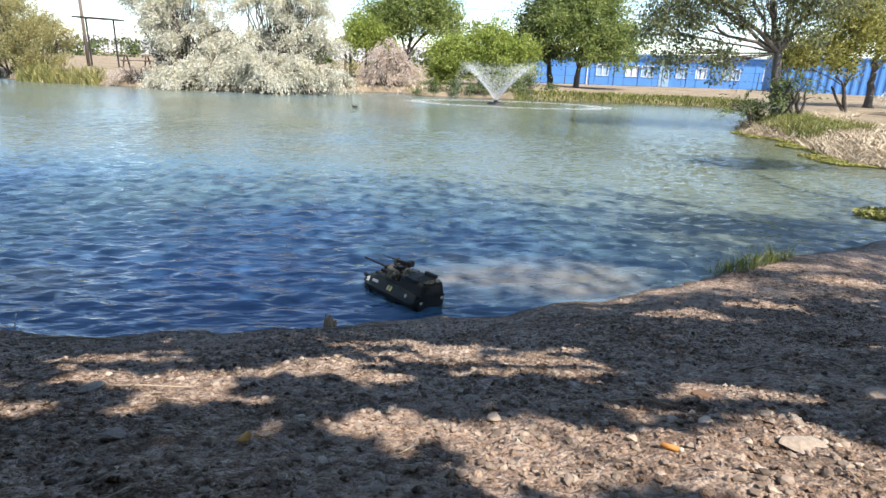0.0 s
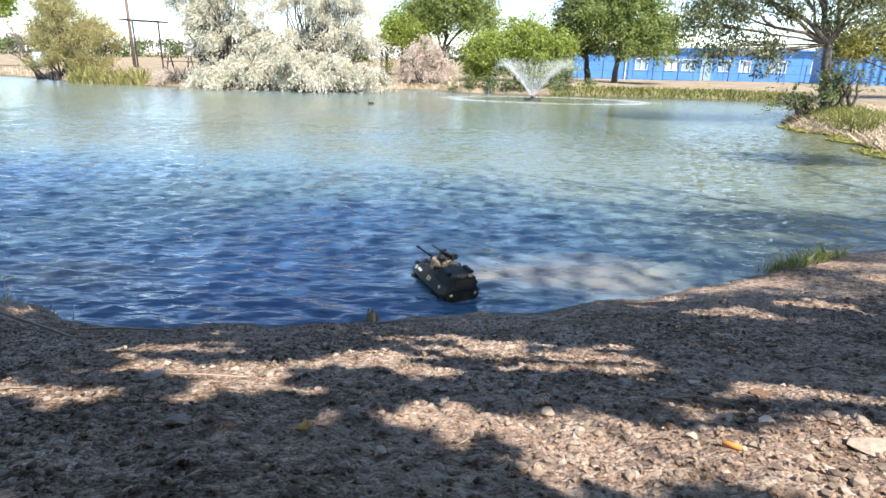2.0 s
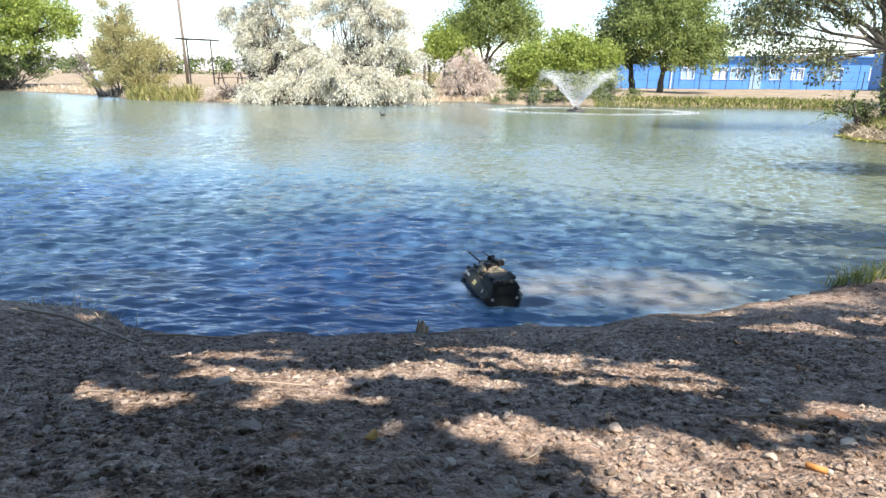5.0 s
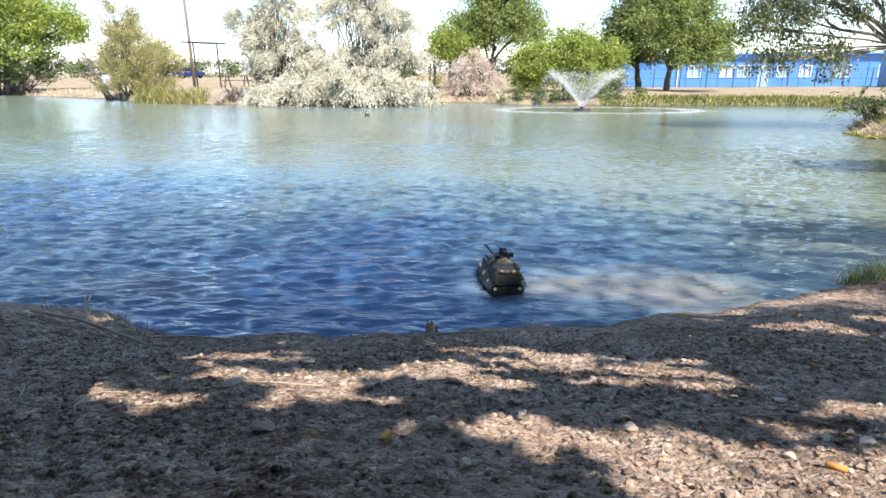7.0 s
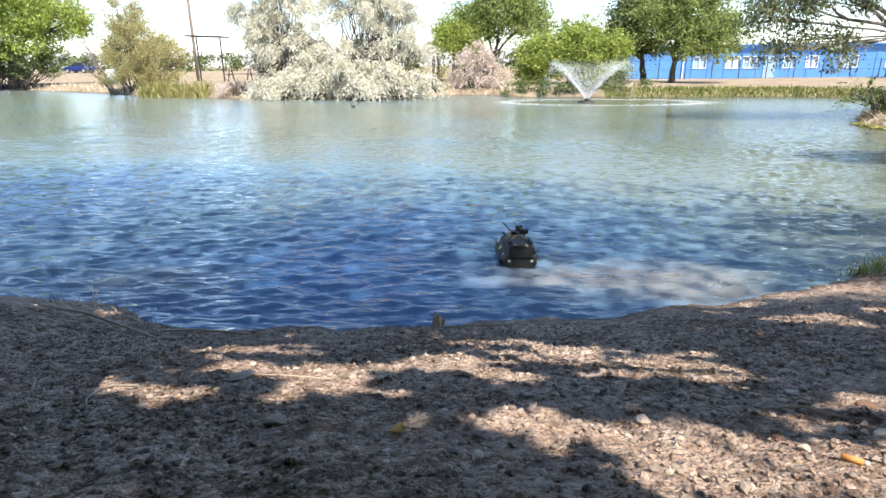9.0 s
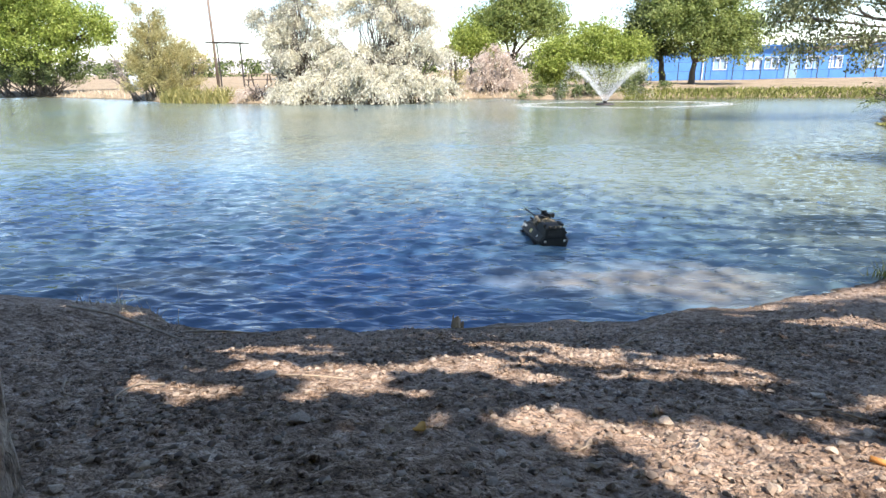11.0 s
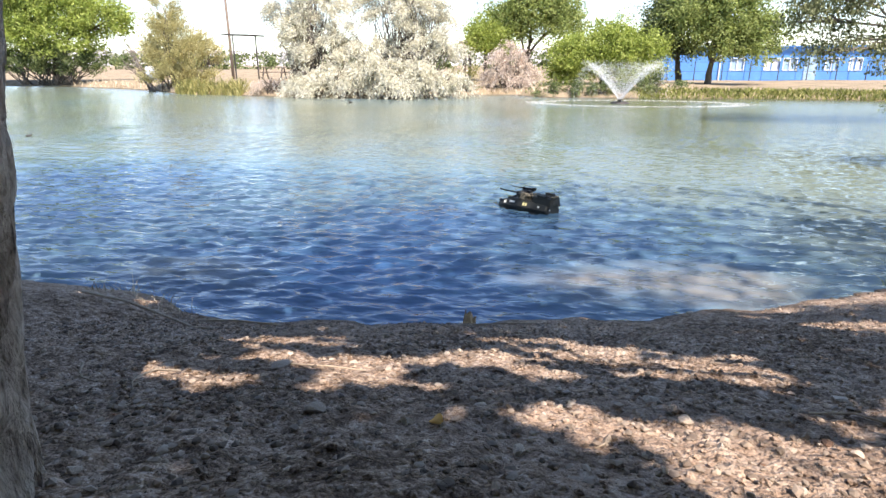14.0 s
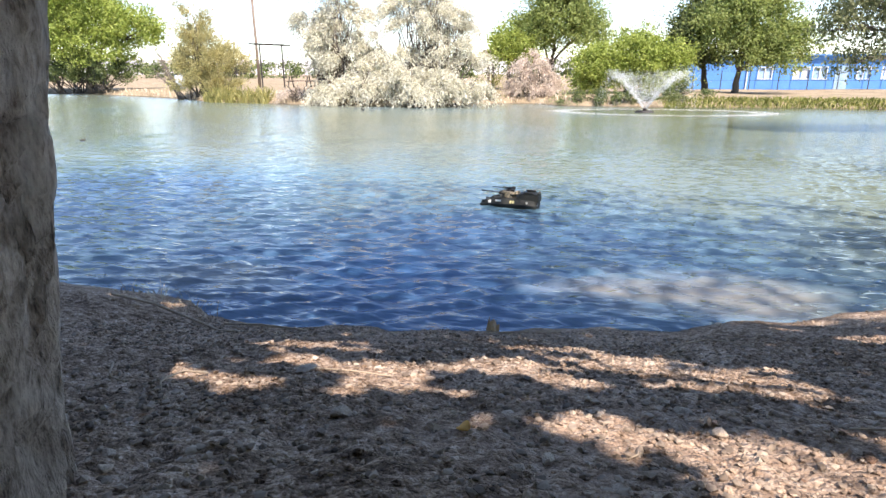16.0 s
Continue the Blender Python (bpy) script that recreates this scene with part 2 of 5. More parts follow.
DECK = surface("dusty_armour", [(0.3, (0.010, 0.011, 0.010)), (0.55, (0.030, 0.030, 0.026)), (0.75, (0.10, 0.09, 0.07))], 26, 0.6, bump=0.2, dist=0.002)
TAN = surface("tan_camouflage", [(0.45, (0.035, 0.036, 0.022)), (0.52, (0.17, 0.142, 0.095)), (0.64, (0.37, 0.31, 0.225))], 22, 0.65, bump=0.15, dist=0.002, fine=3)
RUBBER = surface("rubber", [(0.3, (0.012, 0.012, 0.012)), (0.7, (0.035, 0.034, 0.032))], 30, 0.75, bump=0.2, dist=0.002)
GUNMETAL = surface("gunmetal", [(0.3, (0.012, 0.012, 0.013)), (0.7, (0.04, 0.04, 0.042))], 30, 0.4, 0.6, bump=0.05)
MARK = surface("white_marking", [(0.3, (0.55, 0.54, 0.48)), (0.7, (0.78, 0.77, 0.70))], 40, 0.7, bump=0)
MARK_Y = surface("yellow_marking", [(0.3, (0.50, 0.44, 0.18)), (0.7, (0.72, 0.64, 0.30))], 40, 0.7, bump=0)
FEATHER = surface("dark_feathers", [(0.3, (0.012, 0.012, 0.013)), (0.7, (0.06, 0.05, 0.042))], 12, 0.7, bump=0.2)
BILL = surface("bill", [(0.3, (0.55, 0.50, 0.40)), (0.7, (0.7, 0.66, 0.55))], 20, 0.5, bump=0)
CORK = surface("filter_paper", [(0.3, (0.36, 0.15, 0.035)), (0.7, (0.55, 0.27, 0.08))], 90, 0.7, bump=0.1, dist=0.001)
PAPER = surface("cigarette_paper", [(0.3, (0.36, 0.32, 0.26)), (0.7, (0.55, 0.51, 0.43))], 60, 0.8, bump=0.1, dist=0.001)
LEAF_Y = surface("yellow_leaf", [(0.3, (0.48, 0.22, 0.03)), (0.7, (0.72, 0.40, 0.08))], 30, 0.7, bump=0.2, dist=0.002)
CARBLUE = surface("car_paint", [(0.3, (0.007, 0.018, 0.10)), (0.7, (0.014, 0.032, 0.15))], 2, 0.25, bump=0)
DARKGLASS = surface("dark_glass", [(0.3, (0.012, 0.014, 0.016)), (0.7, (0.03, 0.033, 0.036))], 3, 0.1, bump=0)
BARREL = surface("pale_blue_steel", [(0.3, (0.42, 0.50, 0.62)), (0.7, (0.55, 0.62, 0.72))], 5, 0.6, bump=0.1)


def spray_material():
    m = bpy.data.materials.new("water_spray")
    t, ns, ln, p = nodes_of(m)
    p.inputs["Base Color"].default_value = (0.86, 0.88, 0.9, 1)
    p.inputs["Roughness"].default_value = 0.2
    tr = ns.new("ShaderNodeBsdfTranslucent")
    tr.inputs["Color"].default_value = (0.86, 0.88, 0.9, 1)
    mx = ns.new("ShaderNodeMixShader")
    mx.inputs[0].default_value = 0.5
    ln.new(p.outputs[0], mx.inputs[1])
    ln.new(tr.outputs[0], mx.inputs[2])
    ln.new(mx.outputs[0], ns["Material Output"].inputs["Surface"])
    return m


SPRAY = spray_material()
RNG = np.random.default_rng(7)


# ---- mesh helpers ----
def mesh_from(name, verts, faces, material, smooth=False):
    me = bpy.data.meshes.new(name)
    me.from_pydata([tuple(v) for v in verts], [], [tuple(f) for f in faces])
    me.materials.append(material)
    if smooth:
        me.polygons.foreach_set("use_smooth", [True] * len(me.polygons))
    me.update()
    return me


def quads_mesh(name, co, material, smooth=False):
    """co: n x 4 x 3 corners of n loose quads."""
    n = len(co)
    me = bpy.data.meshes.new(name)
    me.vertices.add(4 * n)
    me.vertices.foreach_set("co", np.ascontiguousarray(co, dtype=np.float32).ravel())
    me.loops.add(4 * n)
    me.loops.foreach_set("vertex_index", np.arange(4 * n, dtype=np.int32))
    me.polygons.add(n)
    me.polygons.foreach_set("loop_start", np.arange(0, 4 * n, 4, dtype=np.int32))
    me.materials.append(material)
    me.update(calc_edges=True)
    me.validate()
    return me


def grid_mesh(name, xs, ys, z, material):
    nx, ny = len(xs), len(ys)
    gx, gy = np.meshgrid(xs, ys, indexing="ij")
    me = bpy.data.meshes.new(name)
    me.vertices.add(nx * ny)
    me.vertices.foreach_set("co", np.stack([gx, gy, z], -1).astype(np.float32).ravel())
    i, j = np.meshgrid(np.arange(nx - 1), np.arange(ny - 1), indexing="ij")
    a = (i * ny + j).ravel()
    f = np.stack([a, a + ny, a + ny + 1, a + 1], -1).astype(np.int32)
    n = len(f)
    me.loops.add(4 * n)
    me.loops.foreach_set("vertex_index", f.ravel())
    me.polygons.add(n)
    me.polygons.foreach_set("loop_start", np.arange(0, 4 * n, 4, dtype=np.int32))
    me.polygons.foreach_set("use_smooth", np.ones(n, dtype=bool))
    me.materials.append(material)
    me.update(calc_edges=True)
    return me


class Build:
    """Collects verts and faces of one mesh."""

    def __init__(self):
        self.v, self.f = [], []

    def add(self, verts, faces):
        o = len(self.v)
        self.v += [tuple(p) for p in verts]
        self.f += [tuple(i + o for i in f) for f in faces]
        return self

    def tube(self, pts, radii, sides=8, cap=True, rough=0.0):
        pts = [Vector(p) for p in pts]
        rings = []
        for k, p in enumerate(pts):
            d = (pts[min(k + 1, len(pts) - 1)] - pts[max(k - 1, 0)]).normalized()
            a = d.cross(Vector((0.31, 0.2, 0.93)) if abs(d.z) < 0.95 else Vector((1, 0.1, 0))).normalized()
            b = d.cross(a)
            rings.append([p + (a * math.cos(u) + b * math.sin(u)) * radii[k] * (1 + rough * random.uniform(-1, 1))
                          for u in [2 * math.pi * s / sides for s in range(sides)]])
        v = [q for r in rings for q in r]
        f = []
        for k in range(len(rings) - 1):
            for s in range(sides):
                n = (s + 1) % sides
                f.append((k * sides + s, k * sides + n, (k + 1) * sides + n, (k + 1) * sides + s))
        if cap:
            f.append(tuple(range(sides))[::-1])
            f.append(tuple(range((len(rings) - 1) * sides, len(rings) * sides)))
        return self.add(v, f)

    def box(self, lo, hi, bev=0.0):
        bm = bmesh.new()
        bmesh.ops.create_cube(bm, size=1)
        for v in bm.verts:
            v.co = [(lo[i] + hi[i]) / 2 + v.co[i] * (hi[i] - lo[i]) for i in range(3)]
        if bev:
            bmesh.ops.bevel(bm, geom=bm.edges[:], offset=bev, segments=2, affect="EDGES")
        bm.verts.index_update()
        self.add([v.co[:] for v in bm.verts], [[v.index for v in f.verts] for f in bm.faces])
        bm.free()
        return self

    def mesh(self, name, material, smooth=False):
        return mesh_from(name, self.v, self.f, material, smooth)


def part(name, data, parent, label="", m=None):
    """Links a mesh under a thing or a part. data: a Build with a material, or a mesh."""
    ob = new(name, data)
    ob.parent = parent
    if m is not None:
        ob.matrix_basis = m
    return tagged(ob, label)


def thing(name, m, label, category, group="", kind=""):
    ob = new(name)
    ob.empty_display_size = 0.2
    ob.matrix_basis = m
    return tagged(ob, label, category, group, kind)


def leaf_quads(centres, axes, length, width, flat=0.0):
    """Diamond leaves round the centres, along the axes."""
    n = len(centres)
    axes = axes / np.linalg.norm(axes, axis=1, keepdims=True)
    r = RNG.normal(size=(n, 3)) + np.array([0, 0, flat])
    side = np.cross(axes, r)
    side /= np.linalg.norm(side, axis=1, keepdims=True) + 1e-9
    ln, wd = (length * RNG.uniform(0.7, 1.3, (n, 1))), (width * RNG.uniform(0.7, 1.3, (n, 1)))
    fold = np.cross(side, axes) * wd * 0.25
    return np.stack([centres - axes * ln / 2, centres + side * wd / 2 + fold, centres + axes * ln / 2, centres - side * wd / 2 + fold], 1)


def clumped(blobs, clumps, per, spread, droop=0.0):
    """Leaf centres and axes in clumps over the shells of ellipsoids (x, y, z, rx, ry, rz)."""
    cs, axs = [], []
    vol = np.array([b[3] * b[5] for b in blobs])
    for b, share in zip(blobs, vol / vol.sum()):
        k = max(3, int(clumps * share))
        d = RNG.normal(size=(k, 3))
        d /= np.linalg.norm(d, axis=1, keepdims=True)
        d[:, 2] = np.where(d[:, 2] < -0.6, -d[:, 2], d[:, 2])
        rad = RNG.uniform(0.2, 1.0, (k, 1)) ** 0.5 * (0.82 + 0.5 * RNG.uniform(0, 1, (k, 1)) ** 2)
        cc = np.array(b[:3]) + d * rad * np.array(b[3:6])
        size = RNG.uniform(0.5, 1.4, (k, 1)) * spread
        off = RNG.normal(size=(k, per, 3)) * size[:, None] * np.array([1, 1, 0.75])
        off += d[:, None] * RNG.uniform(-0.5, 1.4, (k, per, 1)) * size[:, None]
        p = (cc[:, None] + off).reshape(-1, 3)
        ax = RNG.normal(size=(k * per, 3)) + np.repeat(d, per, 0) * 0.6 + np.array([0, 0, -droop])
        cs.append(p)
        axs.append(ax)
    return np.concatenate(cs), np.concatenate(axs)


def bent(a, b, n=6, wob=0.08, rise=0.0):
    a, b = Vector(a), Vector(b)
    ln = (b - a).length
    out = []
    for i in range(n + 1):
        u = i / n
        w = math.sin(u * math.pi) * wob * ln
        out.append(a.lerp(b, u) + Vector((random.uniform(-1, 1) * w * 0.6, random.uniform(-1, 1) * w * 0.6, rise * math.sin(u * math.pi) * ln)))
    out[0], out[-1] = a, b
    return out


def tree(name, base, fork, r, blobs, leaf, material, bark, label, category="tree", clumps=150, per=50, spread=0.3, droop=0.2, group="", aspect=0.5, limbs=True, stems=1):
    """A tree with one or more tapered trunks, a limb into each mass of the crown, and a crown of leaf clumps. Places are absolute."""
    o = Vector(base)
    t = thing(name, Matrix.Translation(o), label, category, group)
    loc = [(b[0] - o.x, b[1] - o.y, b[2] - o.z, *b[3:6]) for b in blobs]
    fk = Vector(fork) - o
    for s in range(stems):
        a = Vector((random.uniform(-0.3, 0.3) * (s > 0), random.uniform(-0.3, 0.3) * (s > 0), -0.12))
        pts = bent(a, fk + Vector((random.uniform(-0.4, 0.4), random.uniform(-0.4, 0.4), 0)) * (s > 0), 7, 0.05)
        rad = [r * (1.45 if k == 0 else 1.0 - 0.4 * k / 7) / (1 + 0.5 * (s > 0)) for k in range(8)]
        part("trunk", Build().tube(pts, rad, 10, rough=0.06).mesh("trunk", bark, True), t)
    if limbs:
        for b in loc:
            c = Vector(b[:3])
            main = bent(fk, c + Vector((0, 0, b[5] * 0.3)), 7, 0.1)
            limb = part("limb", Build().tube(main, [r * 0.42 * min(1.0, b[3] / 0.9) * (1 - 0.75 * k / 7) for k in range(8)], 7).mesh("limb", bark, True), t)
            for q in range(6):
                d = Vector(RNG.normal(size=3)).normalized()
                d.z = abs(d.z) * 0.8
                st = main[random.randint(3, 6)]
                tip = c + Vector((d.x * b[3], d.y * b[4], d.z * b[5])) * 0.85
                part("branch", Build().tube(bent(st, tip, 5, 0.12), [r * 0.17 * (1 - 0.8 * k / 5) for k in range(6)], 5).mesh("branch", bark, True), limb)
    cc, ax = clumped(loc, int(clumps * 1.25), int(per * 1.3), spread * 0.8, droop)
    part("crown", quads_mesh("crown", leaf_quads(cc, ax, leaf * 0.72, leaf * 0.78 * aspect), material), t)
    return t


def strands(blobs, count, per, length, leaf, width, sag=1.0):
    """Leaves along drooping sprays that start inside ellipsoids and arch outwards."""
    out = []
    vol = np.array([b[3] * b[5] for b in blobs])
    for b, share in zip(blobs, vol / vol.sum()):
        k = int(count * share)
        d = RNG.normal(size=(k, 3))
        d /= np.linalg.norm(d, axis=1, keepdims=True)
        d[:, 2] = np.abs(d[:, 2]) * 0.9 - 0.15
        d[30:] = d[np.arange(30, k) - np.arange(30, k) % 30]
        root = np.array(b[:3]) + d * np.array(b[3:6]) * np.repeat(RNG.uniform(0.45, 1.12, (k // 30 + 1, 1)), 30, 0)[:k] + RNG.normal(size=(k, 3)) * 0.085
        go = d * np.array([1, 1, 0.6]) + RNG.normal(size=(k, 3)) * 0.2
        go /= np.linalg.norm(go, axis=1, keepdims=True)
        ln = length * RNG.uniform(0.5, 1.3, (k, 1))
        for u in np.linspace(0.05, 1, per):
            p = root + go * ln * u + np.array([0, 0, -1.0]) * sag * ln * u * u
            tang = go + np.array([0, 0, -2.0]) * sag * u
            p = p + RNG.normal(size=(k, 3)) * leaf * 0.35
            out.append(leaf_quads(p, tang + RNG.normal(size=(k, 3)) * 0.55, leaf, width))
    return np.concatenate(out)


def blades(places, height, width, lean=0.35):
    """Upright grass blades, each a bent strip of two quads."""
    n = len(places)
    a = RNG.uniform(0, 2 * np.pi, n)
    s = np.stack([np.cos(a), np.sin(a), 0 * a], 1)
    w = width * RNG.uniform(0.6, 1.4, (n, 1))
    h = height * RNG.uniform(0.45, 1.25, (n, 1))
    g = RNG.normal(size=(n, 3)) * lean * np.array([1, 1, 0])
    mid = places + h * (g * 0.35 + np.array([0, 0, 0.55]))
    top = places + h * (g + np.array([0, 0, 0.95]))
    low = np.stack([places - s * w / 2, places + s * w / 2, mid + s * w * 0.4, mid - s * w * 0.4], 1)
    up = np.stack([mid - s * w * 0.4, mid + s * w * 0.4, top + s * w * 0.06, top - s * w * 0.06], 1)
    return np.concatenate([low, up])


# ---- the pond's outline and the lie of the land ----
POND = [(-70, 5.5), (-30, 5.0), (-12, 4.2), (-5, 3.35), (-3.1, 3.1), (-2.35, 3.0), (-1.87, 2.80), (-1.37, 2.83), (-0.88, 2.95), (-0.48, 3.0),
        (0.22, 3.17), (0.54, 3.27), (1.07, 3.52), (1.49, 3.74), (1.86, 3.92), (2.29, 4.24), (3.03, 4.57), (3.63, 4.85), (5.6, 5.3), (8.0, 6.6),
        (8.0, 8.0), (6.6, 8.83), (6.34, 9.29), (6.47, 10.2), (7.08, 12.05), (6.74, 13.4), (7.44, 15.1), (9.6, 17.5), (11.06, 20.4), (11.6, 23.2),
        (10.6, 24.0), (8.04, 24.4), (3.8, 24.1), (1.7, 24.3), (-0.54, 24.2), (-1.77, 25.9), (-3.94, 25.7), (-4.87, 23.3), (-6.84, 22.5),
        (-10.6, 23.2), (-13.6, 24.1), (-16.4, 24.6), (-21, 28.6), (-24.8, 30.5), (-30, 33), (-40, 34), (-70, 33)]


def lattice(x, y, seed):
    h = np.sin(x * 127.1 + y * 311.7 + seed * 74.7) * 43758.5453
    return h - np.floor(h)


def value_noise(x, y, seed=0):
    ix, iy = np.floor(x), np.floor(y)
    fx, fy = x - ix, y - iy
    fx, fy = fx * fx * (3 - 2 * fx), fy * fy * (3 - 2 * fy)
    a, b = lattice(ix, iy, seed), lattice(ix + 1, iy, seed)
    c, d = lattice(ix, iy + 1, seed), lattice(ix + 1, iy + 1, seed)
    return (a + (b - a) * fx) * (1 - fy) + (c + (d - c) * fx) * fy - 0.5


def shore_distance(x, y):
    """Metres to the waterline, above nought on land."""
    best, inside = np.full(x.shape, 1e9), np.zeros(x.shape, bool)
    for (ax, ay), (bx, by) in zip(POND, POND[1:] + POND[:1]):
        dx, dy = bx - ax, by - ay
        u = np.clip(((x - ax) * dx + (y - ay) * dy) / (dx * dx + dy * dy), 0, 1)
        best = np.minimum(best, np.hypot(x - ax - u * dx, y - ay - u * dy))
        cross = ((ay > y) != (by > y)) & (x < dx * (y - ay) / (dy if dy else 1e-9) + ax)
        inside ^= cross
    return np.where(inside, -best, best)


def land(x, y):
    """Height of the ground."""
    x, y = np.asarray(x, float), np.asarray(y, float)
    wob = value_noise(x * 3.1, y * 3.1, 5) * 0.10 + value_noise(x * 9, y * 9, 6) * 0.04
    d = shore_distance(x, y) + wob * np.clip(1.2 - np.abs(y - 3.5) / 6, 0.15, 1)
    side = np.clip((y - 6.5 + 0.0 * x) / 2.0, 0, 1)
    w = np.clip(d / 1.2, 0, 1)
    w = w * w * (3 - 2 * w)
    near = (1 - w) * (0.015 + 0.31 * d) + w * (0.052 + 0.317 * (3.1 - y) + 0.03 * np.clip(x, -3, 4))
    near = np.where(near > 0.8, 0.8 + 0.35 * (1 - np.exp(-(near - 0.8) / 0.35)), near)
    hump = 0.06 * np.exp(-((x + 2.7) / 0.7) ** 2 - ((y - 2.55) / 0.45) ** 2)
    near = near + hump
    far = 0.30 * (1 - np.exp(-np.maximum(d, 0) / 0.45)) + 0.12 * np.clip(d / 5, 0, 1) - 0.36 * np.clip((y - 35) / 12, 0, 1) + 0.45 * np.clip((y - 54) / 9, 0, 1)
    far = far + 0.16 * value_noise(x * 0.25, y * 0.25, 9) * np.clip(d / 3, 0, 1)
    z = near * (1 - side) + far * side
    z = np.where(d < 0, np.maximum(0.33 * d, -1.3), z)
    fine = value_noise(x * 5, y * 5, 1) * 0.020 + value_noise(x * 19 + 3, y * 19, 2) * 0.014 + value_noise(x * 37 + y * 9, y * 37, 3) * 0.012 + value_noise(x * 61 - y * 23, y * 61 + x * 9, 4) * 0.009
    fade = np.clip(d / 0.35, 0.12, 1) * np.clip(1.3 - (np.hypot(x, y - 2) - 4) / 8, 0.5, 1)
    return z + fine * fade


def spaced(parts):
    out = []
    for a, b, step in parts:
        out += list(np.arange(a, b - step * 0.5, step))
    return np.array(out + [parts[-1][1]])


gxs = np.concatenate([-np.geomspace(1600, 31, 26), spaced([(-30, -6, 0.6), (-6, -2.2, 0.08), (-2.2, 1.8, 0.018), (1.8, 6, 0.07), (6, 14, 0.25), (14, 40, 1.0)]), np.geomspace(44, 1600, 24)])
gys = np.concatenate([-np.geomspace(1600, 6, 18), spaced([(-5, 0.6, 0.25), (0.6, 2.4, 0.017), (2.4, 3.6, 0.02), (3.6, 6, 0.08), (6, 16, 0.25), (16, 34, 0.3), (34, 60, 1.2)]), np.geomspace(64, 1600, 24)])
GX, GY = np.meshgrid(gxs, gys, indexing="ij")
tagged(new("ground", grid_mesh("ground", gxs, gys, land(GX, GY), EARTH)), "grey-brown dirt bank strewn with pebbles, dry tan flats beyond", "ground", kind="structure")


def at_ground(x, y, up=0.0):
    return Vector((x, y, float(land(x, y)) + up))


# ---- water: one sheet with wind waves, which drifts ----
def waves(x, y):
    z = np.zeros(x.shape)
    rs = np.random.default_rng(3)
    for k in range(26):
        lam = 0.085 * (1.04 ** k) * rs.uniform(0.85, 1.15)
        th = radians(-66 if k % 3 else -112) + rs.normal() * 0.22
        amp = 0.0032 * (lam / 0.3) ** 0.9
        z += amp * np.sin(2 * np.pi / lam * (x * math.cos(th) + y * math.sin(th)) + rs.uniform(0, 6.28))
    gust = 0.75 + 0.6 * np.clip(value_noise(x * 0.35, y * 0.5, 12) + 0.5, 0, 1)
    return z * gust


wxs = spaced([(-80, -24, 4.0), (-24, -8, 0.3), (-8, -4, 0.06), (-4, 3.5, 0.036), (3.5, 8, 0.06), (8, 22, 0.3), (22, 30, 2.0)])
wys = spaced([(-4, 2.6, 0.8), (2.6, 6.5, 0.021), (6.5, 12, 0.05), (12, 14, 0.1), (14, 30, 0.22), (30, 37, 1.0)])
WX, WY = np.meshgrid(wxs, wys, indexing="ij")
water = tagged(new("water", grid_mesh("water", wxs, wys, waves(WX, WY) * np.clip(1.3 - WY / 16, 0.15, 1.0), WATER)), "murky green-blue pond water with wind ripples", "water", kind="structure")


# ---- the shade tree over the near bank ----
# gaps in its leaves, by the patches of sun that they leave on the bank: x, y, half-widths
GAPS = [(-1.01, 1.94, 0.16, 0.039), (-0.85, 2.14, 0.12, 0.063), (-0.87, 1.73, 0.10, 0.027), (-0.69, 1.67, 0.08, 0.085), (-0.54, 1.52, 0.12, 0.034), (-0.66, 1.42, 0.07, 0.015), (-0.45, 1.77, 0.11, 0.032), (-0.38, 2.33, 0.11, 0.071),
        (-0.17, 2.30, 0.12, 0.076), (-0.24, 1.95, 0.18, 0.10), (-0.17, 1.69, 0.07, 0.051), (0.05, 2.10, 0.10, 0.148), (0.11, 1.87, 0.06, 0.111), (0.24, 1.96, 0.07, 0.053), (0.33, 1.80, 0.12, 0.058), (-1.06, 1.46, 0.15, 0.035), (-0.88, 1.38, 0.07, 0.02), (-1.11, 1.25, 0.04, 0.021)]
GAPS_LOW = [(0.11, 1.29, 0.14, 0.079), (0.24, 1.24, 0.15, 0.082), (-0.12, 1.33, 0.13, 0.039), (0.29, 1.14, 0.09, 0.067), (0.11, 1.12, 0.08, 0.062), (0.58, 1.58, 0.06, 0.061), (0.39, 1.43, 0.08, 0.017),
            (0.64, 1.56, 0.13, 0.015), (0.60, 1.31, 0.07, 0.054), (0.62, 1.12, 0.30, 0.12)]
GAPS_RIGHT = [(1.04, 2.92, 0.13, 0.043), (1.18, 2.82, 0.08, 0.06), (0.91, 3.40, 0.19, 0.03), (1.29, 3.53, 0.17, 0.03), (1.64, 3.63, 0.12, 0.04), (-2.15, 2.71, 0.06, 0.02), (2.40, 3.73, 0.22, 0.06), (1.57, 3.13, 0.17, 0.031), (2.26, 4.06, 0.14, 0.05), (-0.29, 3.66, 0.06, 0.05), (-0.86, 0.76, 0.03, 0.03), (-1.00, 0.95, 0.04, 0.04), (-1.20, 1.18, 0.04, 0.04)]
# outer boughs added out of view, by the shade thrown on the water
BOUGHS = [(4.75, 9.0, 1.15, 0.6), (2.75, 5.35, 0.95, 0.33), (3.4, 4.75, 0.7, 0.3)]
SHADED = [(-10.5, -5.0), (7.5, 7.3)]


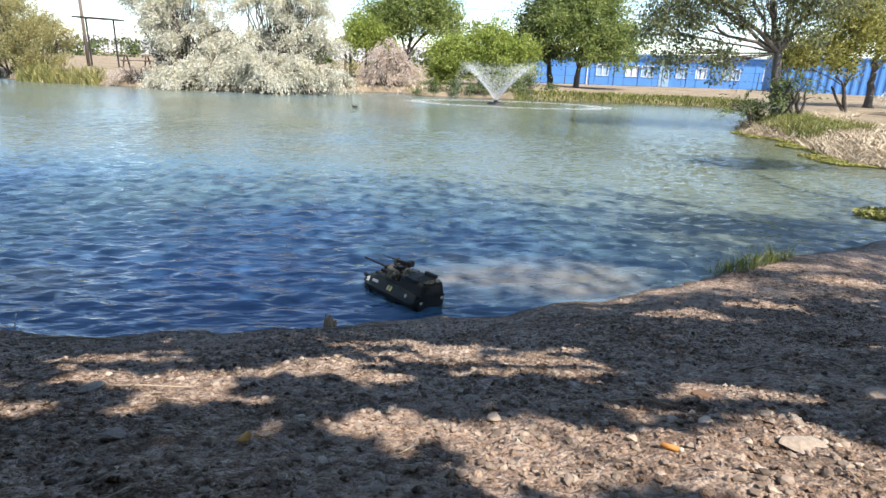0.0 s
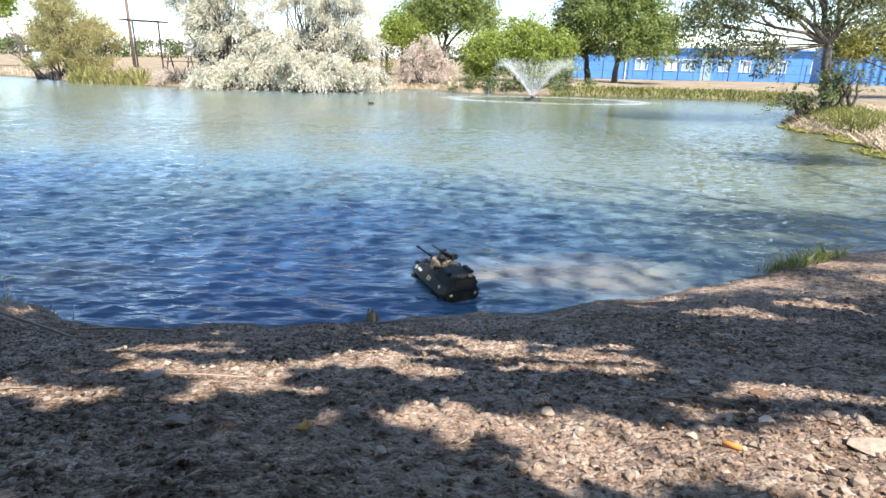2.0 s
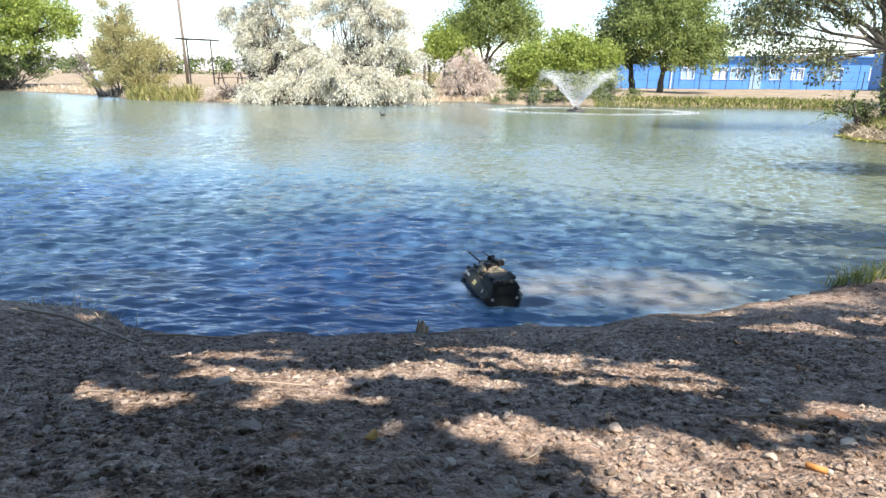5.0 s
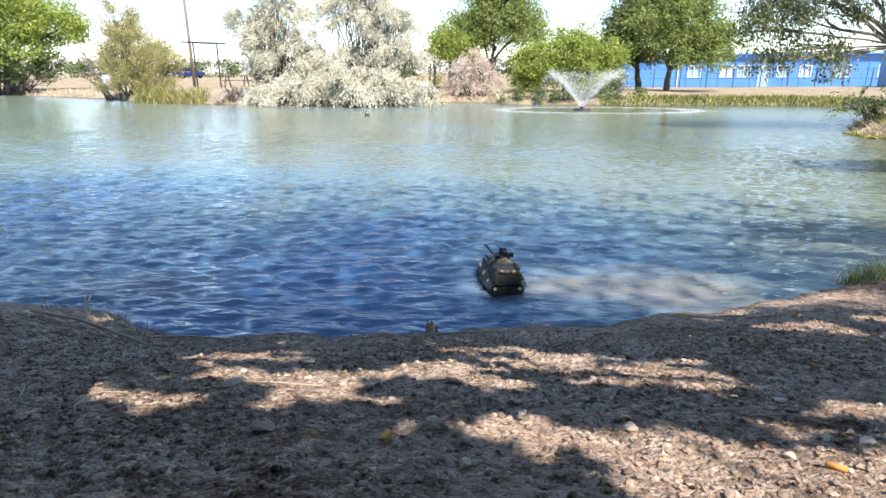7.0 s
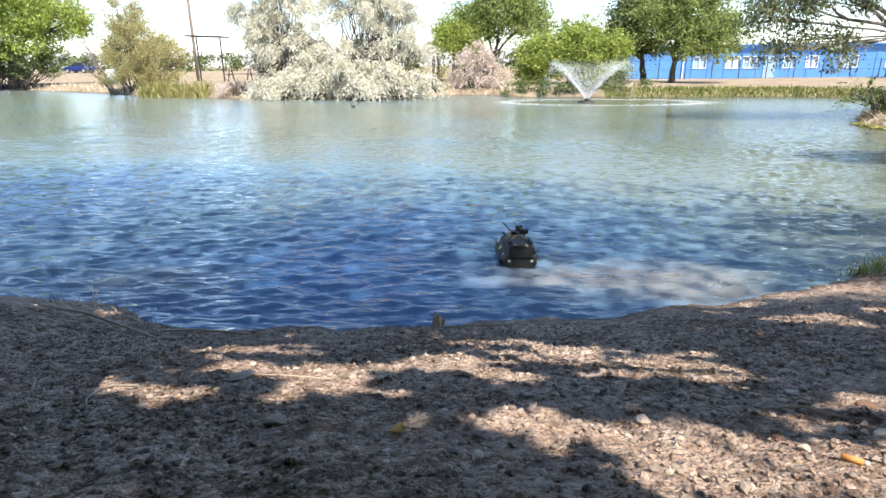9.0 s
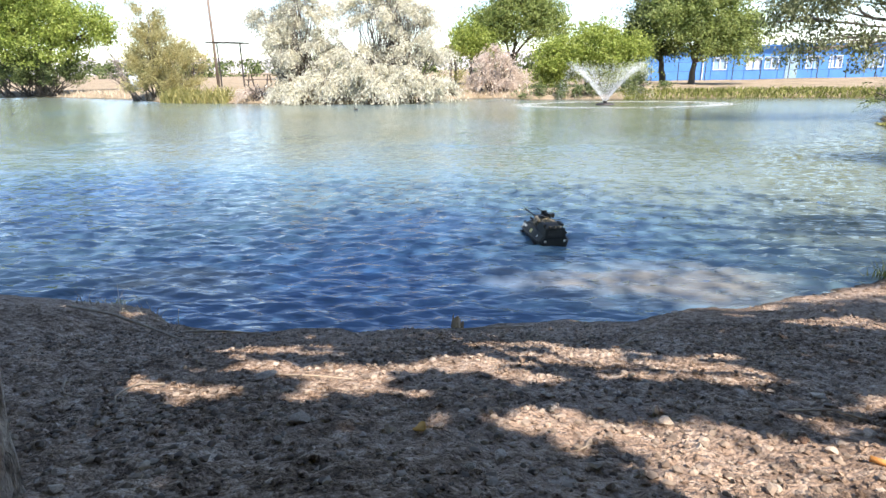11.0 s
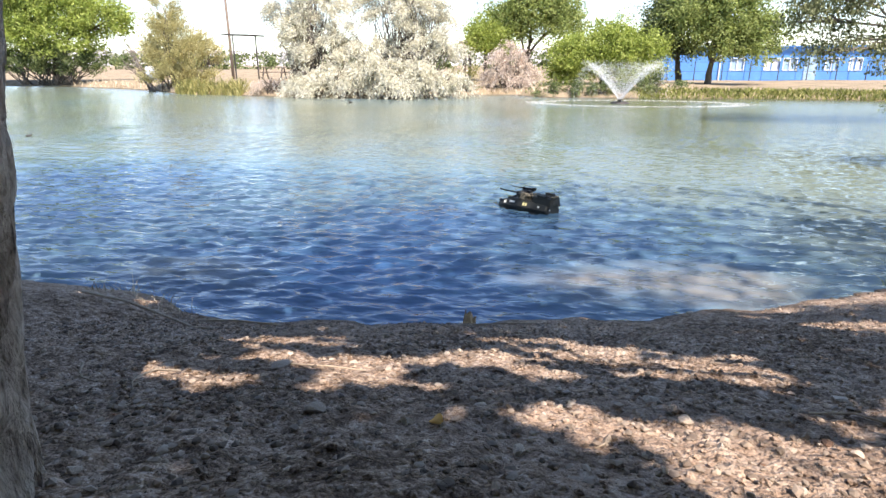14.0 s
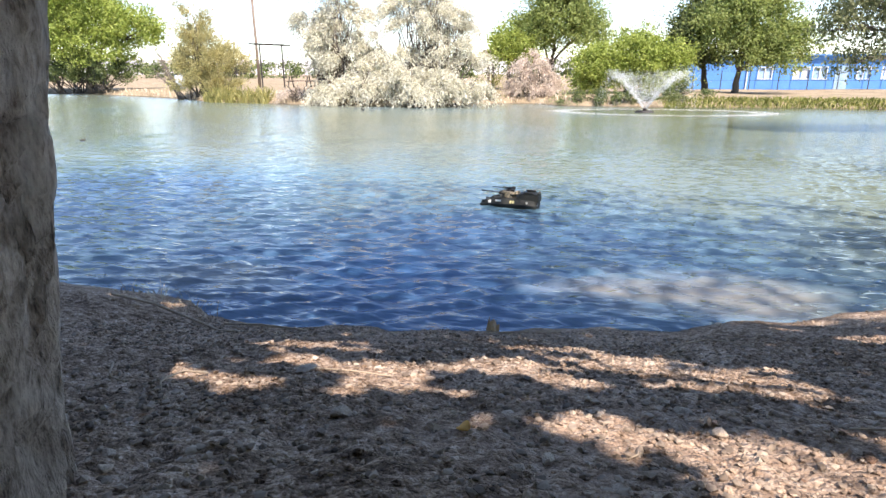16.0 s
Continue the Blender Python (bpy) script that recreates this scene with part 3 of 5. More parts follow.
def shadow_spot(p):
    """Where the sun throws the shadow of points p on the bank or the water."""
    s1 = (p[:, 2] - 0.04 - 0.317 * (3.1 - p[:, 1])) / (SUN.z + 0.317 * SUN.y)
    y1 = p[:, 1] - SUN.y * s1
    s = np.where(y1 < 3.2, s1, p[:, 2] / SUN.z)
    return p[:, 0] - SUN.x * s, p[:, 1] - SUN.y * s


def shade_tree():
    o = Vector((-0.913, 0.765, 0.74))
    t = thing("shade_tree", Matrix.Translation(o), "shade tree with deeply furrowed grey-brown trunk leaning over the bank", "tree")
    # trunk: ridged rings, flared at the foot
    rings, sides, v, f = 170, 110, [], []
    for k in range(rings + 1):
        u = k / rings
        z = -0.2 + 2.5 * u
        cx, cy = 0.19 * max(-0.2, z), 0.0
        r = 0.171 + 0.04 * math.exp(-max(z + 0.1, 0) / 0.12) - 0.02 * u
        for s in range(sides):
            a = 2 * math.pi * s / sides
            c, q = math.cos(a), math.sin(a)
            n = noise.noise(Vector((c * 2.2, q * 2.2, z * 1.5)))
            warp = 0.5 * noise.noise(Vector((c * 3, q * 3, z * 6 + 11)))
            furrow = abs(noise.noise(Vector((c * 4.2 + warp, q * 4.2 + warp, z * 2.6 + 7))))
            plate = abs(noise.noise(Vector((c * 9 + warp, q * 9, z * 8 + 2))))
            crumb = noise.noise(Vector((c * 24, q * 24, z * 26 + 3)))
            rr = r * (1 + 0.08 * n) - 0.032 * max(0, 1 - furrow / 0.17) - 0.014 * max(0, 1 - plate / 0.14) + 0.004 * crumb
            v.append((cx + rr * c, cy + rr * q, z))
    for k in range(rings):
        for s in range(sides):
            n = (s + 1) % sides
            f.append((k * sides + s, k * sides + n, (k + 1) * sides + n, (k + 1) * sides + s))
    part("trunk", mesh_from("trunk", v, f, BARK, True), t)
    top = Vector((0.43, 0.0, 2.2))
    for goal in ((1.6, 0.2, 2.9), (3.0, -0.8, 3.0), (0.4, -1.6, 2.8), (4.4, -0.4, 3.1), (3.6, 0.3, 3.0), (-1.6, 0.2, 2.7), (2.2, 0.5, 3.1), (-0.6, 0.8, 3.0)):
        main = bent(top, goal, 9, 0.04, 0.05)
        limb = part("limb", Build().tube(main, [0.07 * (1 - 0.8 * k / 9) for k in range(10)], 9).mesh("limb", BARK_DARK, True), t)
        for q in range(6):
            st = main[random.randint(4, 8)]
            part("branch", Build().tube(bent(st, st + Vector((random.uniform(-1.0, 1.0), random.uniform(-1.0, 1.0), random.uniform(0.0, 0.5))), 5, 0.1), [0.018 * (1 - 0.8 * k / 5) for k in range(6)], 5).mesh("branch", BARK_DARK, True), limb)
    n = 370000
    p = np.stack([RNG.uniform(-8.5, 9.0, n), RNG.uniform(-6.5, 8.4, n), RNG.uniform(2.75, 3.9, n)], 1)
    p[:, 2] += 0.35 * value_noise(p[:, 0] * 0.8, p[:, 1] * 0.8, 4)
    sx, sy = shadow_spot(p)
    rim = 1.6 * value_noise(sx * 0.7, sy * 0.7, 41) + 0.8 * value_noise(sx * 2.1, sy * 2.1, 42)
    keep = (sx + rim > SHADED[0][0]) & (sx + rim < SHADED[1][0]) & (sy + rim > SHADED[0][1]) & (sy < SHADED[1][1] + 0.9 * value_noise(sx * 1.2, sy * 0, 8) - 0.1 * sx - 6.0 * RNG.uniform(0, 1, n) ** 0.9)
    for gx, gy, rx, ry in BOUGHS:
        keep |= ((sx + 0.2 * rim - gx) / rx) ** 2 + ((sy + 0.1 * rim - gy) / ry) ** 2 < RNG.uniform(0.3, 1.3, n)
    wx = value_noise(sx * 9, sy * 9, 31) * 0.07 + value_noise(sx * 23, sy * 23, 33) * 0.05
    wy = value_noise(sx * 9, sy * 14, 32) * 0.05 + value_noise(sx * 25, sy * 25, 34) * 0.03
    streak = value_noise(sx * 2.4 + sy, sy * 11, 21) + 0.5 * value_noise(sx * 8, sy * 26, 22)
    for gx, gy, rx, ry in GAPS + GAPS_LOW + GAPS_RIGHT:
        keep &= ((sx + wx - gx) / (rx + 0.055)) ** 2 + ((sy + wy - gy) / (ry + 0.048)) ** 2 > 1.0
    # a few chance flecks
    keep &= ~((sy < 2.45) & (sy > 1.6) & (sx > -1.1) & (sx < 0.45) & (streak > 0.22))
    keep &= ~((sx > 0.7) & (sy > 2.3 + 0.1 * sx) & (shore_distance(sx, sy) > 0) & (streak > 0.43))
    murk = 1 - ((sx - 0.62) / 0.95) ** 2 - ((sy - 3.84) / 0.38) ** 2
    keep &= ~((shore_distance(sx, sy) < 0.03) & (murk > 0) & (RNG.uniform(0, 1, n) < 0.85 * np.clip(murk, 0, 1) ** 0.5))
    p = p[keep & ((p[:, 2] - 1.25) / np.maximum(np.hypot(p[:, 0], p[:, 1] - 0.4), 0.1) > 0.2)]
    # leaves that shade the water go to a tall tree added out of view
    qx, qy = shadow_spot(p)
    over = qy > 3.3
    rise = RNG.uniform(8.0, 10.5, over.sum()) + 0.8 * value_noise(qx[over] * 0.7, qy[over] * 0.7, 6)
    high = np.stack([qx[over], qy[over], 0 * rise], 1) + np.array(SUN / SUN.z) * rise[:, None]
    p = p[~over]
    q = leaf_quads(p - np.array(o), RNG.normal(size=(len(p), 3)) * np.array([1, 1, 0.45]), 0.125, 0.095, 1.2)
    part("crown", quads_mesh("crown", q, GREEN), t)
    return high


# added out of view only to cast soft shade on the water
def unseen_tree(leaves):
    o = at_ground(7.4, 0.9, -0.1)
    t = thing("unseen_tree", Matrix.Translation(o), "unseen tall tree added to shade the water, grey trunk and wide green crown", "tree")
    part("trunk", Build().tube(bent((0, 0, 0), (0.2, 0.1, 6.4), 9, 0.02), [0.42, 0.36, 0.33, 0.31, 0.29, 0.27, 0.26, 0.25, 0.24, 0.22], 18, rough=0.05).mesh("trunk", BARK_GREY, True), t)
    for gx, gy in ((-8.5, -0.6), (-6.0, 0.8), (-3.5, 1.6), (1.6, 1.6), (-7.0, -1.8), (0.8, 3.6), (-3.0, -0.8)):
        main = bent((0.2, 0.1, 6.0), (gx, gy, 8.8), 8, 0.04, 0.04)
        limb = part("limb", Build().tube(main, [0.05 * (1 - 0.85 * k / 8) for k in range(9)], 9).mesh("limb", BARK_GREY, True), t)
        for k in range(5):
            st = main[random.randint(3, 7)]
            part("branch", Build().tube(bent(st, st + Vector((random.uniform(-1.2, 1.2), random.uniform(-1.0, 1.0), random.uniform(0.1, 0.9))), 5, 0.1), [0.015 * (1 - 0.8 * j / 5) for j in range(6)], 5).mesh("branch", BARK_GREY, True), limb)
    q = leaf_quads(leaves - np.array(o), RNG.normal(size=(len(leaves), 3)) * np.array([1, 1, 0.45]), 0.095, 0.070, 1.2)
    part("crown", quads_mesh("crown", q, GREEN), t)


unseen_tree(shade_tree())


# ---- the armoured car, a scale model afloat ----
def star(r, m):
    bd = Build()
    pts = [(m @ Vector((0.0, 0, 0)))]
    for k in range(10):
        a = math.pi / 2 + k * math.pi / 5
        q = r if k % 2 == 0 else r * 0.42
        pts.append(m @ Vector((q * math.cos(a), q * math.sin(a), 0)))
    bd.add(pts, [(0, 1 + k, 1 + (k + 1) % 10) for k in range(10)])
    return bd.mesh("star", MARK)


def loft(rings):
    n = len(rings[0])
    v = [p for r in rings for p in r]
    f = []
    for k in range(len(rings) - 1):
        for s in range(n):
            q = (s + 1) % n
            f.append((k * n + s, k * n + q, (k + 1) * n + q, (k + 1) * n + s))
    f += [tuple(range(n))[::-1], tuple(range((len(rings) - 1) * n, len(rings) * n))]
    return v, f


def bevelled(v, f, material, name, off=0.004):
    bm = bmesh.new()
    vs = [bm.verts.new(p) for p in v]
    for q in f:
        bm.faces.new([vs[i] for i in q])
    bmesh.ops.recalc_face_normals(bm, faces=bm.faces[:])
    bmesh.ops.bevel(bm, geom=bm.edges[:], offset=off, segments=2, affect="EDGES")
    me = bpy.data.meshes.new(name)
    bm.to_mesh(me)
    bm.free()
    me.materials.append(material)
    return me


def armoured_car():
    t = thing("armoured_car", pose(-0.21, 3.5, 0), "dark olive scale-model armoured car with tan turret afloat on the pond", "model vehicle")

    # hull: six-sided sections, widest at the belt, wedge bow (x ahead, y to its left)
    def section(x, wt, wb, wl, zt, zb, zl):
        return [(x, wt, zt), (x, wb, zb), (x, wl, zl), (x, -wl, zl), (x, -wb, zb), (x, -wt, zt)]
    rings = [section(-0.282, 0.062, 0.092, 0.075, 0.066, 0.030, -0.020), section(-0.262, 0.080, 0.112, 0.085, 0.078, 0.036, -0.055),
             section(-0.12, 0.088, 0.124, 0.090, 0.090, 0.040, -0.070), section(0.11, 0.088, 0.124, 0.090, 0.092, 0.040, -0.070),
             section(0.20, 0.074, 0.108, 0.080, 0.066, 0.030, -0.055), section(0.275, 0.045, 0.066, 0.055, 0.032, 0.014, -0.015)]
    v, f = loft(rings)
    hull = part("hull", bevelled(v, f, ARMOUR, "hull"), t, "dark olive faceted armour")
    # roof deck, hatches and fittings lie on the hull
    deck = Build().box((-0.115, -0.080, 0.090), (0.105, 0.080, 0.0955), 0.002)
    part("roof_deck", deck.mesh("roof_deck", DECK), hull)
    for s in (1, -1):
        part("hatch", Build().tube([(0.135, 0.036 * s, 0.083), (0.137, 0.036 * s, 0.094)], [0.024, 0.021], 14).mesh("hatch", ARMOUR), hull)
        part("vision_block", Build().box((0.165, 0.036 * s - 0.015, 0.074), (0.178, 0.036 * s + 0.015, 0.087), 0.002).mesh("vision_block", GUNMETAL), hull)
        part("headlight", Build().tube([(0.228, 0.066 * s, 0.052), (0.252, 0.066 * s, 0.052)], [0.012, 0.014], 12).mesh("headlight", DARKGLASS), hull)
        part("towing_hook", Build().tube([(0.27, 0.03 * s, 0.01), (0.288, 0.03 * s, 0.012), (0.286, 0.03 * s, -0.004)], [0.004] * 3, 6).mesh("towing_hook", GUNMETAL), hull)
        part("side_door", Build().add([(-0.02, 0.128 * s, 0.034), (0.055, 0.128 * s, 0.034), (0.055, 0.098 * s, 0.084), (-0.02, 0.098 * s, 0.084),
                                       (-0.02, 0.124 * s, 0.030), (0.055, 0.124 * s, 0.030), (0.055, 0.092 * s, 0.082), (-0.02, 0.092 * s, 0.082)],
                                      [(0, 1, 2, 3), (4, 5, 6, 7), (0, 1, 5, 4), (1, 2, 6, 5), (2, 3, 7, 6), (3, 0, 4, 7)]).mesh("side_door", ARMOUR), hull)
        # belt rail and stowage along the side
        part("rail", Build().tube([(-0.25, 0.118 * s, 0.040), (-0.10, 0.129 * s, 0.045), (0.10, 0.129 * s, 0.045), (0.19, 0.114 * s, 0.035)], [0.004] * 4, 6).mesh("rail", GUNMETAL), hull)
        # white stars and number bars on the upper side plates
        def plate(x, y, z, off):
            """A frame lying on the sloped side plate."""
            v, nn = Vector((0, -0.036 * s, 0.05)).normalized(), Vector((0, 0.05 * s, 0.036)).normalized()
            m = Matrix.Identity(4)
            m.col[0], m.col[1], m.col[2] = (-s, 0, 0, 0), (*v, 0), (*nn, 0)
            m.translation = Vector((x, y * s, z)) + nn * off
            return m

        def bar(m, w, h):
            return Build().add([m @ Vector(q) for q in ((-w, -h, 0), (w, -h, 0), (w, h, 0), (-w, h, 0))], [(0, 1, 2, 3)])
        part("star", star(0.016, plate(-0.19, 0.101, 0.061, 0.003)), hull, "white painted star")
        part("star", star(0.024, plate(0.168, 0.096, 0.055, 0.004)), hull, "white painted star")
        part("stripe", bar(plate(0.085, 0.106, 0.068, 0.004), 0.028, 0.008).mesh("stripe", MARK), hull, "white painted stripe")
        for dx in (-0.062, -0.036):
            part("number_bar", bar(plate(dx, 0.106, 0.063, 0.003), 0.009, 0.014).mesh("number_bar", MARK_Y), hull, "pale yellow number marking")
        # star and lamp on each rear shoulder
        part("star", star(0.014, pose(-0.2865, 0.072 * s, 0.043, 90, 0, -90)), hull, "white painted star")
        part("tail_lamp", Build().tube([(-0.276, 0.080 * s, 0.060), (-0.291, 0.080 * s, 0.060)], [0.009, 0.008], 10).mesh("tail_lamp", GUNMETAL), hull)
    part("bow_plate", Build().box((0.19, -0.05, 0.060), (0.225, 0.05, 0.066), 0.002).mesh("bow_plate", DECK), hull, m=pose(0, 0, 0.048, 0, 14, 0))
    # raised engine box with grilles
    v, f = loft([[(-0.288, 0.072, 0.136), (-0.294, 0.078, 0.068), (-0.294, -0.078, 0.068), (-0.288, -0.072, 0.136)],
                 [(-0.105, 0.074, 0.138), (-0.105, 0.080, 0.086), (-0.105, -0.080, 0.086), (-0.105, -0.074, 0.138)]])
    eng = part("engine_box", bevelled(v, f, ARMOUR, "engine_box", 0.003), t, "black-olive raised engine box")
    for k in range(7):
        y = -0.042 + k * 0.014
        part("grille_slat", Build().box((-0.262, y - 0.004, 0.1382), (-0.165, y + 0.004, 0.1435), 0.001).mesh("grille_slat", DECK), eng)
    part("engine_cover", Build().box((-0.276, -0.062, 0.1375), (-0.120, 0.062, 0.1405), 0.001).mesh("engine_cover", DECK), eng, "grey wet engine cover")
    part("tail_plate", Build().box((-0.297, -0.050, 0.088), (-0.2905, 0.050, 0.122), 0.002).mesh("tail_plate", DECK), eng)
    part("exhaust", Build().tube([(-0.13, -0.088, 0.100), (-0.22, -0.090, 0.096), (-0.262, -0.088, 0.092)], [0.011, 0.012, 0.010], 10).mesh("exhaust", GUNMETAL, True), eng)
    # turret with cannon, machine gun, hatch ring and stowed packs
    n = 14
    prof = [(0.074, 0.093), (0.076, 0.104), (0.060, 0.146), (0.052, 0.152)]
    v, f = loft([[(0.015 + r * math.cos(2 * math.pi * k / n) * 1.06, r * math.sin(2 * math.pi * k / n), z) for k in range(n)] for r, z in prof])
    tur = part("turret", bevelled(v, f, TAN, "turret", 0.0025), t, "tan camouflaged turret", m=Matrix.Translation((0.015, 0, 0)) @ pose(0, 0, 0, 0, 0, 12) @ Matrix.Translation((-0.015, 0, 0)))
    ring = []
    for k in range(20):
        a = 2 * math.pi * k / 20
        ring.append([(0.0 + (0.036 + 0.006 * math.cos(b)) * math.cos(a), (0.036 + 0.006 * math.cos(b)) * math.sin(a), 0.156 + 0.007 * math.sin(b)) for b in [2 * math.pi * j / 6 for j in range(6)]])
    rb = Build()
    for k in range(20):
        q = (k + 1) % 20
        rb.add(ring[k] + ring[q], [(j, (j + 1) % 6, 6 + (j + 1) % 6, 6 + j) for j in range(6)])
    part("hatch_ring", rb.mesh("hatch_ring", GUNMETAL, True), tur)
    part("hatch_floor", Build().tube([(0, 0, 0.1525), (0, 0, 0.1545)], [0.034, 0.034], 18).mesh("hatch_floor", RUBBER), tur)
    part("mantlet", Build().box((0.072, -0.024, 0.116), (0.104, 0.024, 0.146), 0.004).mesh("mantlet", ARMOUR), tur)
    part("cannon", Build().tube([(0.08, 0.008, 0.132), (0.16, 0.008, 0.140), (0.245, 0.008, 0.150), (0.246, 0.008, 0.150), (0.268, 0.008, 0.153)], [0.0062, 0.0056, 0.0050, 0.0075, 0.0075], 10).mesh("cannon", GUNMETAL, True), tur, "slim black gun barrel")
    mg = Build().tube([(0.02, -0.030, 0.172), (0.09, -0.032, 0.176), (0.17, -0.034, 0.181)], [0.0055, 0.0042, 0.0036], 8)
    mg.box((-0.03, -0.037, 0.163), (0.045, -0.023, 0.180), 0.002).box((0.005, -0.050, 0.163), (0.03, -0.037, 0.178), 0.002).tube([(0.02, -0.030, 0.150), (0.02, -0.030, 0.172)], [0.004, 0.004], 6)
    part("machine_gun", mg.mesh("machine_gun", GUNMETAL), tur, "black roof machine gun")
    for x, y, sx, sy in ((-0.062, 0.03, 0.020, 0.024), (-0.066, -0.022, 0.018, 0.022), (-0.03, 0.060, 0.024, 0.014)):
        part("pack", Build().box((x - sx, y - sy, 0.112), (x + sx, y + sy, 0.146), 0.009).mesh("pack", TAN, True), tur, "tan canvas pack")
    # stowage lashed round the turret and the engine box
    part("tarp_roll", Build().tube([(-0.088, -0.052, 0.128), (-0.092, 0.0, 0.132), (-0.088, 0.052, 0.128)], [0.015, 0.017, 0.015], 12, rough=0.06).mesh("tarp_roll", TAN, True), tur, "rolled tan tarpaulin")
    for y in (-0.058, -0.036):
        part("jerry_can", Build().box((-0.052, y - 0.009, 0.150), (-0.022, y + 0.009, 0.182), 0.003).mesh("jerry_can", ARMOUR), tur, "dark olive jerry can")
    part("ammunition_box", Build().box((-0.045, 0.018, 0.150), (-0.012, 0.046, 0.172), 0.002).mesh("ammunition_box", GUNMETAL), tur)
    part("gun_shield", Build().box((0.052, -0.058, 0.150), (0.057, -0.010, 0.186), 0.001).mesh("gun_shield", ARMOUR), tur)
    for y in (-0.066, 0.066):
        part("stowage_bin", Build().box((-0.245, y - 0.013, 0.139), (-0.150, y + 0.010, 0.158), 0.004).mesh("stowage_bin", ARMOUR), eng)
    for y in (-0.03, 0.004, 0.034):
        part("bundle", Build().tube([(-0.285, y - 0.014, 0.146), (-0.284, y + 0.014, 0.147)], [0.010, 0.011], 10, rough=0.1).mesh("bundle", TAN, True), eng, "tan cloth bundle")
    for s in (1, -1):
        part("smoke_tube", Build().tube([(0.05, 0.060 * s, 0.126), (0.078, 0.070 * s, 0.138)], [0.008, 0.008], 8).mesh("smoke_tube", GUNMETAL), tur)
    # wheels
    for x in (0.155, -0.145):
        for s in (1, -1):
            w = part("wheel", Build().tube([(0, -0.018, 0), (0, 0.018, 0)], [0.016, 0.016], 12).mesh("hub", GUNMETAL), t, m=pose(x, 0.104 * s, -0.055))
            tb = Build().tube([(0, -0.022, 0), (0, -0.017, 0), (0, 0.017, 0), (0, 0.022, 0)], [0.056, 0.064, 0.064, 0.056], 26)
            for k in range(26):
                a = 2 * math.pi * (k + 0.5) / 26
                c, q = math.cos(a), math.sin(a)
                tb.add([(c * r - q * d, y, q * r + c * d) for r in (0.062, 0.068) for y in (-0.019, 0.019) for d in (-0.0035, 0.0035)],
                       [(0, 1, 3, 2), (4, 6, 7, 5), (0, 4, 5, 1), (2, 3, 7, 6), (0, 2, 6, 4), (1, 5, 7, 3)])
            part("tyre", tb.mesh("tyre", RUBBER), w)
            part("rim", Build().tube([(0, -0.024, 0), (0, 0.024, 0)], [0.034, 0.034], 18).mesh("rim", ARMOUR), w)
    return t


CAR = armoured_car()


# ---- fountain ----
def fountain():
    t = thing("fountain", pose(2.0, 21.0, 0), "floating pond fountain throwing a white fan of spray", "fountain")
    part("float_ring", Build().tube([(0, 0, -0.05), (0, 0, 0.03), (0, 0, 0.06)], [0.30, 0.30, 0.22], 22).mesh("float_ring", STEEL, True), t)
    part("nozzle", Build().tube([(0, 0, 0.05), (0, 0, 0.14)], [0.07, 0.05], 14).mesh("nozzle", STEEL, True), t)
    sprays = []
    for layer in range(3):
        out = []
        jets = 26
        for j in range(jets):
            a = 2 * math.pi * (j + layer / 3) / jets
            va = 1.20 + 0.05 * layer
            n = 120
            u = np.sort(RNG.uniform(0.0, 1.0, n) ** 0.75)
            # each jet: up and out, tipping over at the rim
            r = 0.05 + 1.2 * u * (0.80 + 0.12 * layer)
            z = 0.12 + va * (1.30 * u - 0.38 * u * u)
            jit = 0.008 + 0.05 * u
            p = np.stack([r * np.cos(a), r * np.sin(a), z], 1) + RNG.normal(size=(n, 3)) * jit[:, None]
            ax = np.stack([np.cos(a) + 0 * u, np.sin(a) + 0 * u, 1.5 - 2.0 * u], 1)
            out.append(leaf_quads(p, ax + RNG.normal(size=(n, 3)) * 0.2, 0.045, 0.007))
        n = 900
        a, u = RNG.uniform(0, 6.283, n), RNG.uniform(0.85, 1.0, n)
        fall = RNG.uniform(0, 1, n) ** 2.2
        r = 0.06 + 1.22 * u + 0.35 * fall ** 0.5
        p = np.stack([r * np.cos(a), r * np.sin(a), 1.12 - 1.05 * fall + RNG.normal(size=n) * 0.03], 1)
        out.append(leaf_quads(p, RNG.normal(size=(n, 3)) * 0.4 + np.array([0, 0, -1]), 0.03, 0.006))
        sprays.append(part("spray", quads_mesh("spray", np.concatenate(out), SPRAY), t, "white water jets"))
    n = 3400
    a, r = RNG.uniform(0, 6.283, n), 1.7 + RNG.normal(size=n) * 0.13
    p = np.stack([r * np.cos(a) * 1.9 + 0.5, r * np.sin(a), 0.008 + RNG.uniform(0, 0.012, n)], 1)
    ax = RNG.normal(size=(n, 3)) * np.array([1, 1, 0.1])
    part("foam_ring", quads_mesh("foam_ring", leaf_quads(p, ax, 0.05, 0.010, 6), SPRAY), t, "white ring of foam")
    return t, sprays


FOUNTAIN, SPRAYS = fountain()


